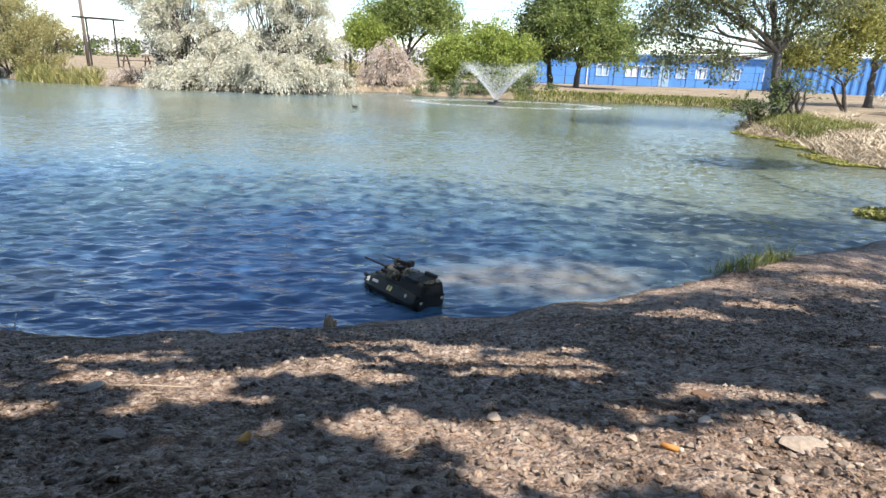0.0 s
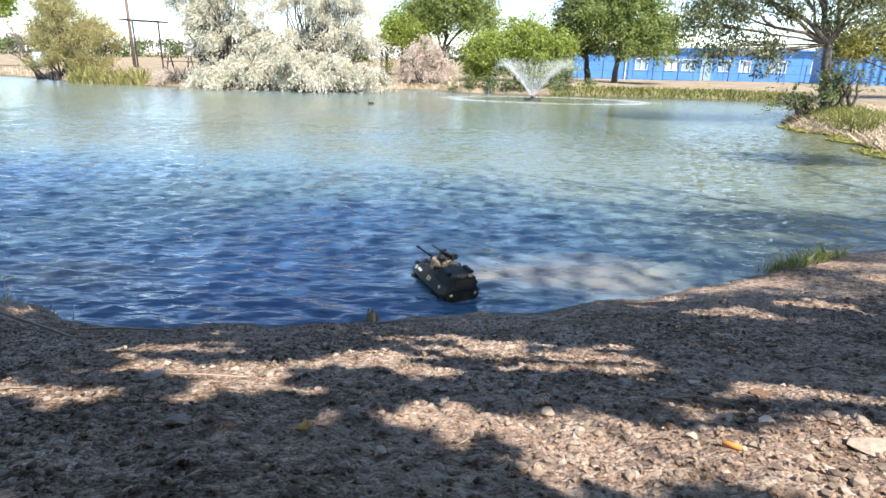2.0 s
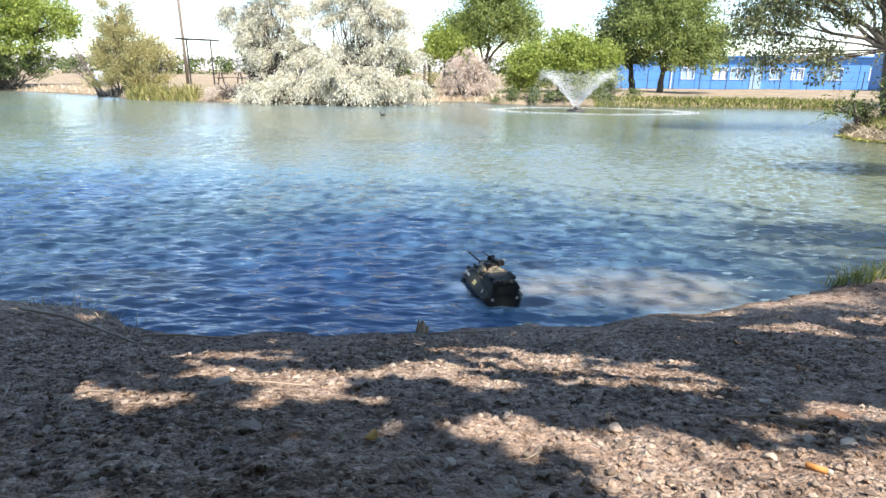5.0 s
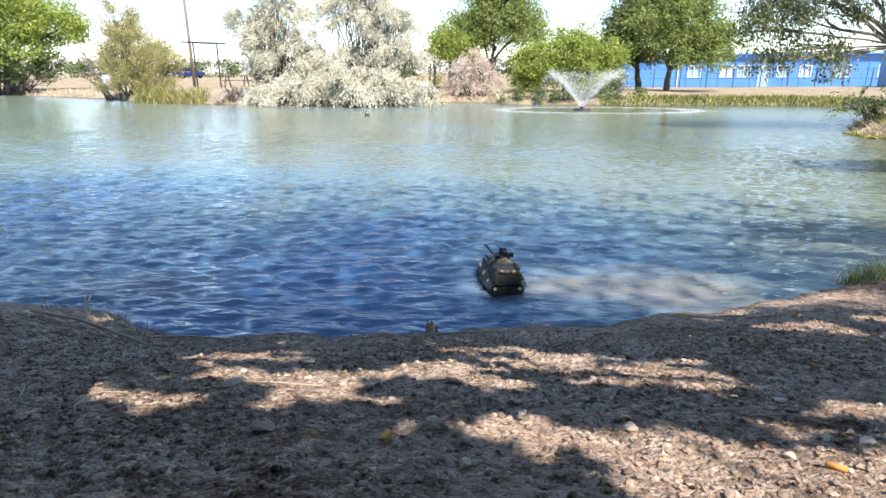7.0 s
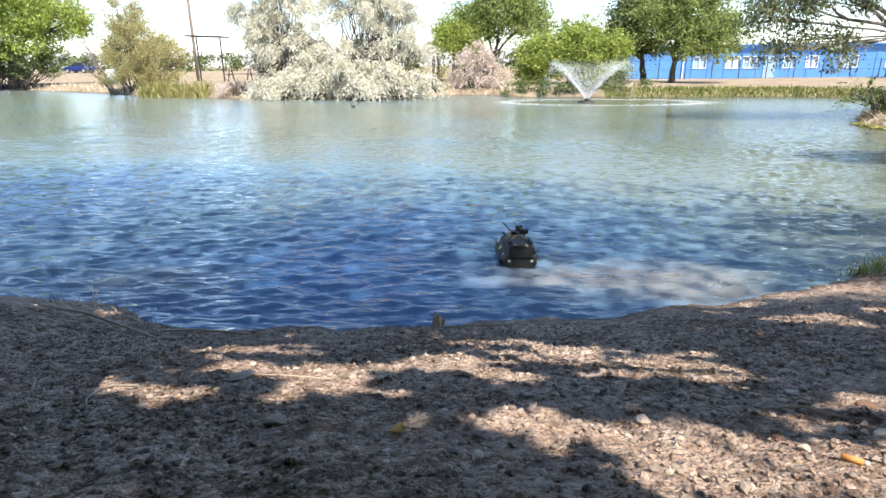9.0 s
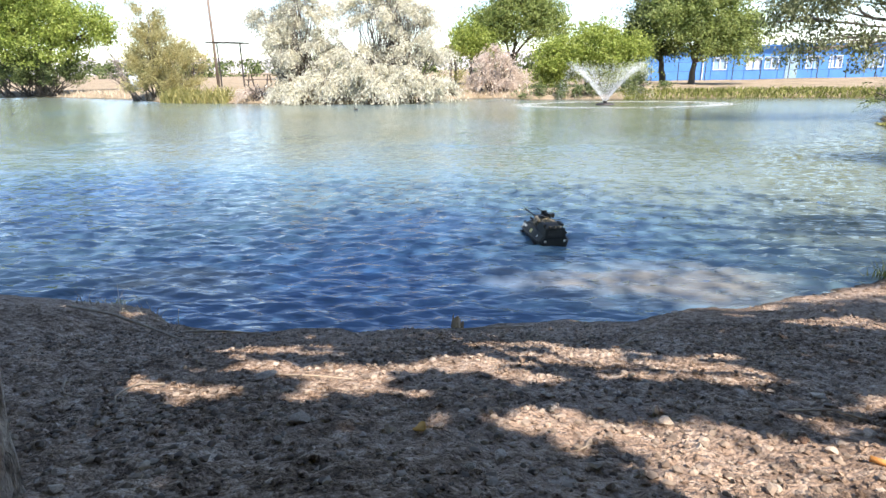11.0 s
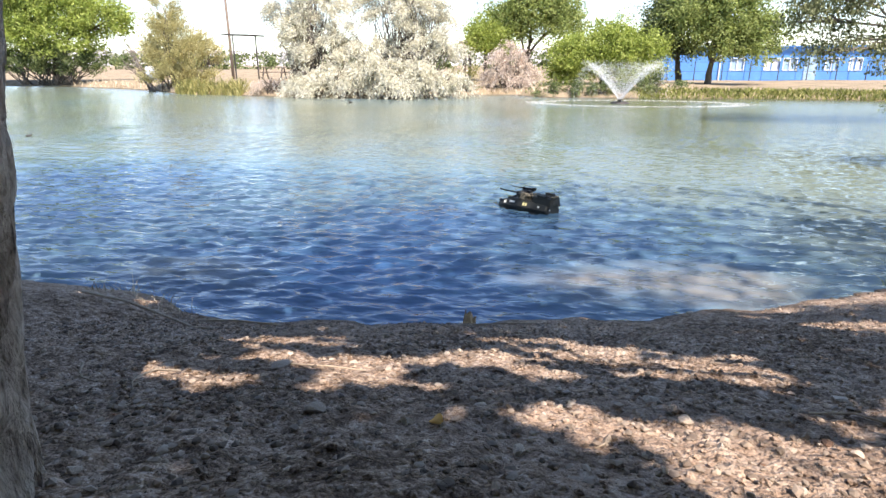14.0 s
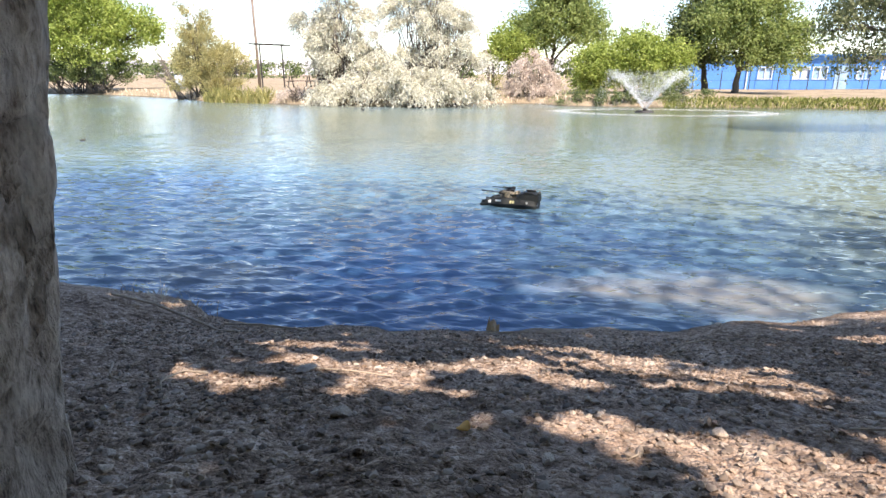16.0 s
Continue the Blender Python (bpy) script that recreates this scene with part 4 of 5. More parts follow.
# ---- the far bank's plants ----
def shrub(name, base, blobs, material, label, count, per, length, leaf, width, sag, stems=9, category="shrub", bark=BARK_DARK, filler=0):
    o = Vector(base)
    t = thing(name, Matrix.Translation(o), label, category)
    loc = [(b[0] - o.x, b[1] - o.y, b[2] - o.z, *b[3:6]) for b in blobs]
    for b in loc:
        for q in range(stems):
            d = Vector((random.uniform(-0.8, 0.8) * b[3], random.uniform(-0.8, 0.8) * b[4], random.uniform(0.1, 0.9) * b[5]))
            foot = Vector((b[0] * 0.6 + random.uniform(-0.3, 0.3), b[1] * 0.6 + random.uniform(-0.2, 0.2), -0.1))
            part("stem", Build().tube(bent(foot, Vector(b[:3]) + d, 6, 0.1), [0.045 * (1 - 0.8 * k / 6) for k in range(7)], 6).mesh("stem", bark, True), t)
    q = strands(loc, count, per, length, leaf, width, sag)
    if filler:
        c, ax = clumped(loc, filler, 30, 0.16, 0.2)
        q = np.concatenate([q, leaf_quads(c, ax, leaf, width)])
    part("crown", quads_mesh("crown", q, material), t)
    return t


# silver willows in two tall masses over a low fringe at the water
shrub("silver_willow", (-10.1, 24.6, 0.3), [(-10.4, 24.4, 2.6, 0.8, 0.9, 1.0), (-9.6, 24.4, 3.1, 0.8, 0.9, 1.2), (-10.2, 24.4, 3.7, 0.6, 0.6, 0.7), (-9.6, 24.4, 1.6, 1.2, 1.0, 0.9), (-11.0, 24.3, 1.9, 0.7, 0.8, 0.8), (-8.8, 24.3, 2.3, 0.5, 0.5, 0.8), (-10.2, 24.4, 4.5, 0.9, 0.7, 0.7), (-11.2, 24.4, 3.1, 0.6, 0.6, 0.9)],
      SILVER, "tall silver-leaved willow with drooping pale foliage on the bank", 3000, 15, 0.7, 0.10, 0.032, 0.55, category="tree", bark=BARK_GREY, filler=60)
shrub("silver_willow", (-6.3, 24.4, 0.3), [(-6.6, 24.3, 2.9, 0.8, 0.9, 1.1), (-5.8, 24.3, 3.3, 0.8, 0.9, 1.2), (-6.3, 24.3, 4.1, 0.6, 0.6, 0.8), (-5.3, 24.2, 2.0, 0.9, 0.9, 0.9), (-7.4, 24.2, 1.8, 0.9, 0.9, 0.9), (-4.6, 24.2, 1.7, 0.6, 0.6, 0.9), (-6.0, 24.3, 4.8, 1.1, 0.8, 0.7), (-7.1, 24.3, 3.7, 0.7, 0.6, 0.8), (-5.0, 24.2, 3.0, 0.6, 0.6, 0.8)],
      SILVER, "tall silver-leaved willow with open grey crown on the bank", 3100, 15, 0.7, 0.10, 0.032, 0.55, category="tree", bark=BARK_GREY, filler=60)
shrub("silver_shrub", (-8.6, 23.3, 0.15), [(-10.6, 23.3, 0.30, 0.45, 0.4, 0.40), (-9.9, 23.1, 0.55, 0.40, 0.4, 0.60), (-9.2, 22.9, 0.40, 0.45, 0.4, 0.45), (-8.5, 23.1, 0.85, 0.42, 0.4, 0.75), (-7.8, 22.8, 0.55, 0.45, 0.4, 0.55), (-7.2, 23.1, 1.25, 0.5, 0.5, 0.85)],
      SILVER, "pale silver shrub drooping down to the water", 1250, 16, 0.75, 0.11, 0.034, 0.9, stems=4, filler=8)
shrub("silver_shrub", (-5.8, 22.9, 0.15), [(-6.6, 22.6, 0.95, 0.5, 0.45, 0.80), (-5.9, 22.5, 0.50, 0.42, 0.4, 0.55), (-5.3, 22.8, 0.90, 0.42, 0.4, 0.75), (-4.7, 22.9, 0.45, 0.40, 0.4, 0.50), (-4.1, 23.3, 0.62, 0.42, 0.4, 0.55)],
      SILVER, "pale silver shrub drooping down to the water", 1200, 16, 0.75, 0.11, 0.034, 0.9, stems=4, filler=8)
shrub("grey_brush", (-11.6, 23.9, 0.2), [(-11.9, 24.0, 0.4, 0.9, 0.6, 0.45)], PINK, "tangle of dry grey-brown brush on the bank", 260, 10, 0.5, 0.10, 0.02, 0.5, stems=16, category="shrub")
shrub("tamarisk", (-2.1, 27.0, 0.2), [(-2.1, 26.8, 1.45, 0.55, 0.5, 0.70), (-2.65, 26.7, 1.0, 0.45, 0.4, 0.6), (-1.55, 26.7, 0.95, 0.45, 0.4, 0.6), (-2.3, 26.5, 0.55, 0.5, 0.4, 0.5), (-1.6, 26.5, 0.45, 0.45, 0.4, 0.4)],
      PINK, "pink flowering tamarisk with drooping feathery plumes", 850, 14, 0.6, 0.10, 0.028, 0.85, stems=5, filler=10)
shrub("tan_tamarisk", (-18.3, 27.2, 0.15), [(-18.2, 27.0, 1.8, 1.15, 1.0, 1.3), (-18.4, 27.0, 2.7, 0.8, 0.7, 1.0), (-18.6, 27.0, 3.5, 0.4, 0.4, 0.8), (-17.0, 26.8, 1.5, 0.8, 0.7, 0.9), (-16.3, 26.8, 1.9, 0.3, 0.3, 0.6), (-19.2, 27.0, 1.5, 0.7, 0.7, 0.9), (-18.2, 26.6, 0.7, 1.3, 0.6, 0.7), (-17.0, 26.5, 0.6, 0.9, 0.5, 0.6)],
      OLIVE, "tan-green tamarisk bush with upright feathery sprays", 3000, 12, 0.7, 0.11, 0.034, -0.35, stems=5, filler=60)


def bare_branches():
    t = thing("bare_shrub", Matrix.Translation((-19.9, 27.2, 0.1)), "leafless grey brush with spreading bare branches", "shrub")
    for k in range(9):
        a = Vector((random.uniform(-0.2, 0.3), random.uniform(-0.2, 0.2), -0.1))
        b = Vector((random.uniform(-2.0, -0.4), random.uniform(-0.5, 0.5), random.uniform(1.2, 2.6)))
        bd = Build().tube(bent(a, b, 7, 0.07), [0.032 * (1 - 0.85 * j / 7) for j in range(8)], 6)
        for q in range(5):
            s = a.lerp(b, random.uniform(0.4, 0.9))
            bd.tube(bent(s, s + Vector((random.uniform(-0.7, 0.2), random.uniform(-0.3, 0.3), random.uniform(0.2, 0.8))), 4, 0.1), [0.016 * (1 - 0.8 * j / 4) for j in range(5)], 4)
        part("branch", bd.mesh("branch", BARK_GREY, True), t)


bare_branches()
tree("green_willow", (-31.0, 33.6, 0.3), (-30.9, 33.6, 1.5), 0.22, [(-30.3, 33.4, 3.9, 2.8, 2.0, 1.7), (-32.8, 33.4, 4.2, 2.4, 1.8, 1.9), (-27.6, 33.2, 3.9, 1.9, 1.4, 1.3), (-30.5, 33, 5.8, 3.0, 2.0, 1.5), (-34.5, 33.4, 4.0, 2.2, 1.8, 1.8), (-26.4, 33.2, 3.6, 1.2, 1.0, 1.0), (-29.0, 32.8, 2.6, 2.2, 1.2, 0.9), (-32.5, 32.8, 2.6, 2.0, 1.2, 0.9)],
     0.22, LIME, BARK_DARK, "bright green willow with several dark stems at the water", clumps=560, per=60, spread=0.36, stems=6)
shrub("dark_brush", (-31.0, 33.2, 0.2), [(-32.0, 33.0, 1.0, 2.6, 0.8, 1.2), (-28.8, 32.8, 0.8, 1.3, 0.6, 0.9), (-30.4, 33.2, 1.6, 2.8, 0.8, 0.9), (-34.5, 33.2, 1.2, 2.0, 0.8, 1.2)], DEEP, "dark twiggy brush under the willow", 2200, 10, 0.7, 0.14, 0.05, -0.2, stems=16)
tree("mulberry", (-1.7, 34.2, 0.35), (-1.7, 34.2, 1.7), 0.2, [(-1.4, 34.2, 4.1, 1.9, 1.6, 1.5), (-2.8, 34.0, 3.2, 1.3, 1.2, 1.1), (0.0, 34.0, 3.3, 1.2, 1.2, 1.1), (-1.2, 34.2, 5.4, 1.5, 1.3, 1.1)],
     0.19, GREEN, BARK_DARK, "green shade tree with rounded crown on the dry flat", clumps=420, per=56, spread=0.3)
tree("small_tree", (-3.9, 33.2, 0.35), (-3.9, 33.2, 1.3), 0.14, [(-4.0, 33.2, 2.5, 1.1, 1.0, 0.9), (-3.2, 33.0, 2.2, 0.8, 0.8, 0.7)],
     0.17, LIME, BARK_DARK, "small olive-green tree beside the shelter", clumps=150, per=42, spread=0.25)
tree("round_bush", (1.9, 28.0, 0.3), (1.9, 28.0, 0.8), 0.10, [(0.7, 28.0, 1.5, 1.1, 1.0, 0.95), (2.2, 27.9, 1.9, 1.25, 1.0, 1.0), (3.4, 28.0, 1.55, 1.0, 0.9, 0.85), (1.9, 27.7, 1.0, 1.8, 0.8, 0.6), (0.3, 27.8, 0.85, 0.8, 0.6, 0.55), (3.3, 27.8, 0.8, 0.8, 0.6, 0.5)],
     0.16, LIME, BARK_DARK, "broad bright green bush behind the fountain", "bush", clumps=420, per=56, spread=0.22, stems=4)
tree("shade_elm", (6.68, 29.6, 0.3), (6.75, 29.6, 1.3), 0.17, [(7.3, 29.6, 2.9, 1.8, 1.5, 1.4), (6.0, 29.6, 3.1, 1.4, 1.3, 1.4), (8.6, 29.4, 2.3, 1.1, 1.0, 0.9), (7.0, 29.6, 4.5, 1.6, 1.4, 1.2), (7.4, 29.2, 1.9, 1.5, 1.0, 0.7)],
     0.17, GREEN, BARK_DARK, "dense green elm with dark trunk on the far bank", clumps=480, per=56, spread=0.26)
tree("shade_elm", (5.76, 31.2, 0.35), (5.6, 31.2, 1.4), 0.18, [(5.0, 31.2, 2.9, 1.5, 1.4, 1.3), (5.6, 31.2, 4.2, 1.4, 1.3, 1.2), (4.4, 31.0, 2.2, 0.9, 0.9, 0.8), (5.3, 30.8, 1.9, 1.2, 0.9, 0.6)],
     0.17, DEEP, BARK_DARK, "darker green elm standing close to its neighbour", clumps=260, per=46, spread=0.26)
shrub("low_bush", (3.6, 25.4, 0.2), [(3.7, 25.3, 0.45, 0.8, 0.5, 0.45)], DEEP, "low grey-green bush at the water's edge", 200, 9, 0.4, 0.11, 0.035, 0.1)
# dark leaves added in place of the cut bank's shade at the waterline
shrub("low_bush", (1.4, 24.7, 0.1), [(-0.5, 24.7, 0.22, 0.55, 0.3, 0.26), (0.6, 24.65, 0.28, 0.6, 0.3, 0.30), (1.7, 24.65, 0.26, 0.65, 0.3, 0.30), (2.8, 24.6, 0.28, 0.6, 0.3, 0.32), (3.7, 24.6, 0.2, 0.4, 0.3, 0.25)], DEEP, "low dark leaves standing in for the shaded cut bank", 760, 10, 0.3, 0.10, 0.03, 0.5, stems=5)
shrub("low_bush", (-4.0, 26.2, 0.2), [(-3.9, 26.0, 0.5, 0.35, 0.3, 0.5)], REED, "low yellow-green bush at the water's edge", 120, 9, 0.5, 0.11, 0.03, -0.2)

# the leaning tree on the right-hand bank
RT = tree("leaning_tree", (7.95, 14.2, 0.2), (7.66, 14.2, 1.75), 0.14,
          [(6.1, 14.1, 2.5, 0.85, 0.8, 0.55), (7.2, 14.2, 3.0, 1.0, 0.9, 0.7), (5.2, 14.0, 2.35, 0.7, 0.6, 0.5), (5.4, 13.9, 3.1, 0.9, 0.8, 0.5), (8.5, 14.4, 3.2, 1.0, 0.9, 0.6), (6.8, 14.3, 3.9, 1.6, 1.3, 0.6), (5.55, 14.0, 1.55, 0.35, 0.35, 0.45), (6.35, 14.1, 1.35, 0.4, 0.35, 0.5), (8.0, 14.1, 2.2, 0.6, 0.5, 0.45), (4.75, 14.0, 2.0, 0.4, 0.4, 0.5), (5.0, 14.0, 1.35, 0.3, 0.3, 0.3), (8.4, 14.2, 2.8, 0.7, 0.6, 0.5), (7.8, 14.1, 3.5, 0.8, 0.7, 0.5), (6.5, 14.2, 3.2, 0.6, 0.6, 0.4)],
          0.11, WILLOW, BARK_GREY, "leaning grey-barked tree with dark drooping leaves on the bank", clumps=880, per=20, spread=0.17, droop=1.4, aspect=0.45)
tree("yellow_tree", (10.9, 16.2, 0.35), (10.7, 16.2, 1.05), 0.07, [(9.8, 16.0, 1.7, 0.9, 0.8, 0.65), (10.9, 16.0, 2.1, 0.9, 0.8, 0.75), (9.1, 15.9, 1.6, 0.5, 0.5, 0.4), (10.4, 16, 2.8, 0.7, 0.6, 0.5)],
     0.12, YELLOWISH, BARK_DARK, "yellow-green small tree on the bank", clumps=230, per=34, spread=0.17, stems=2)
tree("far_right_tree", (14.6, 20.5, 0.4), (14.5, 20.5, 1.5), 0.14, [(14.0, 20.3, 3.1, 1.2, 1.1, 1.2), (15.4, 20.3, 2.6, 1.3, 1.1, 1.2), (14.4, 20.3, 4.3, 1.3, 1.1, 0.9)],
     0.15, DEEP, BARK_DARK, "dark green tree at the bank's bend", clumps=150, per=40, spread=0.25)
shrub("sage_bush", (13.2, 17.2, 0.3), [(13.2, 17.0, 0.75, 0.7, 0.6, 0.55)], SILVER, "pale sage bush on the dry bank", 160, 10, 0.4, 0.10, 0.03, 0.2)
shrub("bank_bush", (8.0, 14.0, 0.3), [(8.05, 13.9, 0.75, 0.35, 0.3, 0.55), (7.0, 14.0, 0.45, 0.3, 0.3, 0.3)], DEEP, "dark bush crowding the leaning tree's foot", 200, 10, 0.4, 0.10, 0.03, 0.2)


def scatter(n, xr, yr, dmin, dmax):
    x, y = RNG.uniform(*xr, n), RNG.uniform(*yr, n)
    d = shore_distance(x, y)
    k = (d > dmin) & (d < dmax)
    x, y = x[k], y[k]
    return np.stack([x, y, land(x, y) - 0.01], 1)


def stuff(name, quads, material, label, category):
    return tagged(new(name, quads_mesh(name, quads, material)), label, category, kind="stuff")


stuff("reeds", blades(scatter(2600, (-17.2, -13.2), (23.6, 25.6), -0.15, 0.7), 0.5, 0.04), REED, "yellow-green reeds at the far waterline", "reeds")
stuff("green_grass", blades(scatter(9000, (3.0, 12.6), (23.4, 26.0), -0.1, 0.9), 0.16, 0.04), TURF, "strip of long green grass along the far bank", "grass")
stuff("far_grass", blades(scatter(9000, (-30, 3.0), (22.4, 35.0), -0.05, 1.0), 0.22, 0.04), STRAW, "dry tan grass fringing the far bank", "grass")
stuff("dry_grass", blades(scatter(16000, (6.2, 12.5), (8.4, 16.5), 0.0, 2.2), 0.13, 0.018, 1.5), STRAW, "matted dry straw grass on the bank", "grass")
stuff("lush_grass", blades(scatter(5000, (7.2, 9.4), (11.6, 14.4), 0.05, 1.4), 0.20, 0.02, 0.5), TURF, "green grass around the leaning tree", "grass")
ap = np.stack([RNG.uniform(5.6, 7.4, 9000), RNG.uniform(8.8, 14.0, 9000), RNG.uniform(0.012, 0.03, 9000)], 1)
ad = shore_distance(ap[:, 0], ap[:, 1])
ap = ap[(ad < 0.03) & (ad > -0.2 + 0.5 * value_noise(ap[:, 0] * 2, ap[:, 1] * 1.5, 3))]
stuff("algae", leaf_quads(ap, RNG.normal(size=ap.shape) * np.array([1, 1, 0.1]), 0.07, 0.04, 8), ALGAE, "yellow algae floating along the bank", "algae")


# ---- built things on the far side ----
def blue_building():
    t = thing("long_building", pose(8.0, 50.0, -0.1), "long low bright blue building with white windows", "building")
    L, H, D = 24.0, 2.56, 9.0
    # front wall in bays between openings
    wins = [(5.0, 0.9), (7.4, 1.0), (8.7, 0.9), (11.6, 0.8), (13.2, 0.8), (15.6, 1.2), (18.8, 1.0), (21.4, 0.9)]
    bd = Build()
    x0 = 0.0
    for wx, ww in wins:
        bd.box((x0, 0, -0.4), (wx, 0.2, H))
        bd.box((wx, 0, -0.4), (wx + ww, 0.2, 0.95)).box((wx, 0, 1.75), (wx + ww, 0.2, H))
        x0 = wx + ww
    bd.box((x0, 0, -0.4), (L, 0.2, H)).box((0, 0.2, -0.4), (0.2, D, H)).box((L - 0.2, 0.2, -0.4), (L, D, H)).box((0.2, D - 0.2, -0.4), (L - 0.2, D, H))
    part("wall", bd.mesh("wall", BLUE), t, "bright blue painted wall")
    for k in range(int(L / 1.2)):
        part("rib", Build().box((k * 1.2 + 0.05, -0.035, -0.3), (k * 1.2 + 0.11, -0.002, H - 0.05)).mesh("rib", BLUE), t)
    part("roof", Build().box((-0.25, -0.3, H), (L + 0.25, D + 0.2, H + 0.10), 0.01).mesh("roof", BLUE), t)
    for k, (wx, ww) in enumerate(wins):
        boarded = k % 3 == 1
        w = part("window", Build().box((wx, 0.10, 0.95), (wx + ww, 0.13, 1.75)).mesh("window", WHITE if boarded else SKYGLASS), t, "white boarded window" if boarded else "pale glazed window")
        fr = Build()
        fr.box((wx - 0.05, -0.03, 0.90), (wx + ww + 0.05, -0.003, 0.95)).box((wx - 0.05, -0.03, 1.75), (wx + ww + 0.05, -0.003, 1.80))
        fr.box((wx - 0.05, -0.03, 0.95), (wx, -0.003, 1.75)).box((wx + ww, -0.03, 0.95), (wx + ww + 0.05, -0.003, 1.75))
        part("window_frame", fr.mesh("window_frame", WHITE), w)
        part("mullion", Build().box((wx + ww / 2 - 0.03, 0.02, 0.95), (wx + ww / 2 + 0.03, 0.097, 1.75)).mesh("mullion", BLUE if boarded else WHITE), w)
    # door, downpipe, vent box and eaves band
    door = part("door", Build().box((10.15, -0.05, -0.2), (11.0, -0.004, 1.85), 0.01).mesh("door", SKYGLASS), t, "pale blue steel door")
    part("door_handle", Build().tube([(10.9, -0.11, 0.85), (10.9, -0.055, 0.85)], [0.03, 0.03], 8).mesh("door_handle", STEEL), door)
    part("downpipe", Build().tube([(4.2, -0.08, -0.2), (4.2, -0.08, 2.5)], [0.05, 0.05], 8).mesh("downpipe", WHITE), t, "white downpipe")
    part("eaves_band", Build().box((0, -0.07, 2.3), (L, -0.04, 2.52)).mesh("eaves_band", BLUE), t)


blue_building()


def container():
    t = thing("blue_container", pose(18.6, 33.5, 0.0, 0, 0, -14), "corrugated bright blue steel shed", "container")
    n, v, f = 70, [], []
    for k in range(n + 1):
        x = 7.0 * k / n
        y = 0.07 * (1 if (k % 4) < 2 else 0)
        v += [(x, y, -0.2), (x, y, 2.25)]
    for k in range(n):
        f.append((2 * k, 2 * k + 2, 2 * k + 3, 2 * k + 1))
    part("front_wall", mesh_from("front_wall", v, f, BLUE), t)
    part("body", Build().box((0.0, 0.09, -0.3), (7.0, 2.5, 2.25)).mesh("body", BLUE), t)
    part("roof", Build().box((-0.05, -0.05, 2.25), (7.05, 2.55, 2.32), 0.01).mesh("roof", BLUE), t)


container()


def fence():
    t = thing("fence", pose(8.0, 47.5, -0.05), "thin dark wire fence posts before the blue building", "fence")
    for k in range(13):
        part("post", Build().tube([(k * 1.9, 0, -0.2), (k * 1.9, 0, 1.5)], [0.035, 0.03], 8).mesh("post", STEEL), t)
    for z in (0.2, 0.8, 1.45):
        part("wire", Build().tube([(0, 0, z), (22.8, 0, z)], [0.008, 0.008], 4).mesh("wire", STEEL), t)


fence()


def shelter():
    t = thing("shelter", pose(-20.45, 38.0, 0.1), "thin dark steel shelter frame with flat roof", "shelter")
    for x in (-0.85, 0.78):
        part("post", Build().tube([(x, 0, -0.1), (x, 0, 3.0)], [0.05, 0.05], 10).mesh("post", STEEL), t)
    part("roof", Build().box((-1.45, -0.6, 2.98), (1.05, 0.6, 3.07), 0.01).mesh("roof", STEEL), t, m=pose(0, 0, 0, 0, 2.2, 0))
    part("crossbar", Build().tube([(-0.85, 0, 0.12), (0.78, 0, 0.12)], [0.025, 0.025], 6).mesh("crossbar", STEEL), t)


shelter()


def utility_pole():
    t = thing("utility_pole", pose(-25.5, 45.0, 0), "tall weathered wooden utility pole with wires", "pole")
    part("pole", Build().tube([(0, 0, -0.3), (0.0, 0, 4), (-0.05, 0, 9.5)], [0.125, 0.11, 0.09], 14).mesh("pole", POLE, True), t)
    part("cross_arm", Build().box((-1.1, -0.06, 8.6), (1.0, 0.06, 8.74), 0.01).mesh("cross_arm", POLE), t)
    for dx, dz in ((-0.9, 8.75), (0.8, 8.75), (0.0, 6.9)):
        for far in (-60, 60):
            pts = [(dx + far * k / 10, 14 * k / 10 if far > 0 else -6 * k / 10, dz - 1.4 * math.sin(math.pi * k / 10) * 0.9) for k in range(11)]
            part("wire", Build().tube(pts, [0.014] * 11, 4).mesh("wire", STEEL), t)


utility_pole()


def picnic_table(x, y, turn):
    t = thing("picnic_table", Matrix.Translation(at_ground(x, y)) @ pose(0, 0, 0, 0, 0, turn), "dark picnic table with benches on the dry grass", "table")
    for k in range(4):
        part("plank", Build().box((-0.9, -0.36 + k * 0.185, 0.72), (0.9, -0.20 + k * 0.185, 0.76), 0.005).mesh("plank", POLE), t)
    for s in (1, -1):
        part("bench", Build().box((-0.9, 0.62 * s - 0.13, 0.42), (0.9, 0.62 * s + 0.13, 0.46), 0.005).mesh("bench", POLE), t)
        part("leg", Build().tube([(0.6 * s, -0.65, 0), (0.6 * s, -0.2, 0.72)], [0.04] * 2, 6).tube([(0.6 * s, 0.65, 0), (0.6 * s, 0.2, 0.72)], [0.04] * 2, 6).tube([(0.6 * s, -0.7, 0.4), (0.6 * s, 0.7, 0.4)], [0.03] * 2, 6).mesh("leg", STEEL), t)


picnic_table(-18.3, 37.5, 10)
picnic_table(-16.8, 38.5, -8)


def barrel():
    t = thing("litter_barrel", Matrix.Translation(at_ground(-24.2, 33.2)), "pale blue steel litter barrel on the dry bank", "barrel")
    part("drum", Build().tube([(0, 0, -0.02), (0, 0, 0.3), (0, 0, 0.31), (0, 0, 0.6), (0, 0, 0.61), (0, 0, 0.88)], [0.29, 0.29, 0.305, 0.305, 0.29, 0.29], 20).mesh("drum", BARREL, True), t)
    part("rim", Build().tube([(0, 0, 0.88), (0, 0, 0.91)], [0.305, 0.305], 20).mesh("rim", STEEL), t)


barrel()


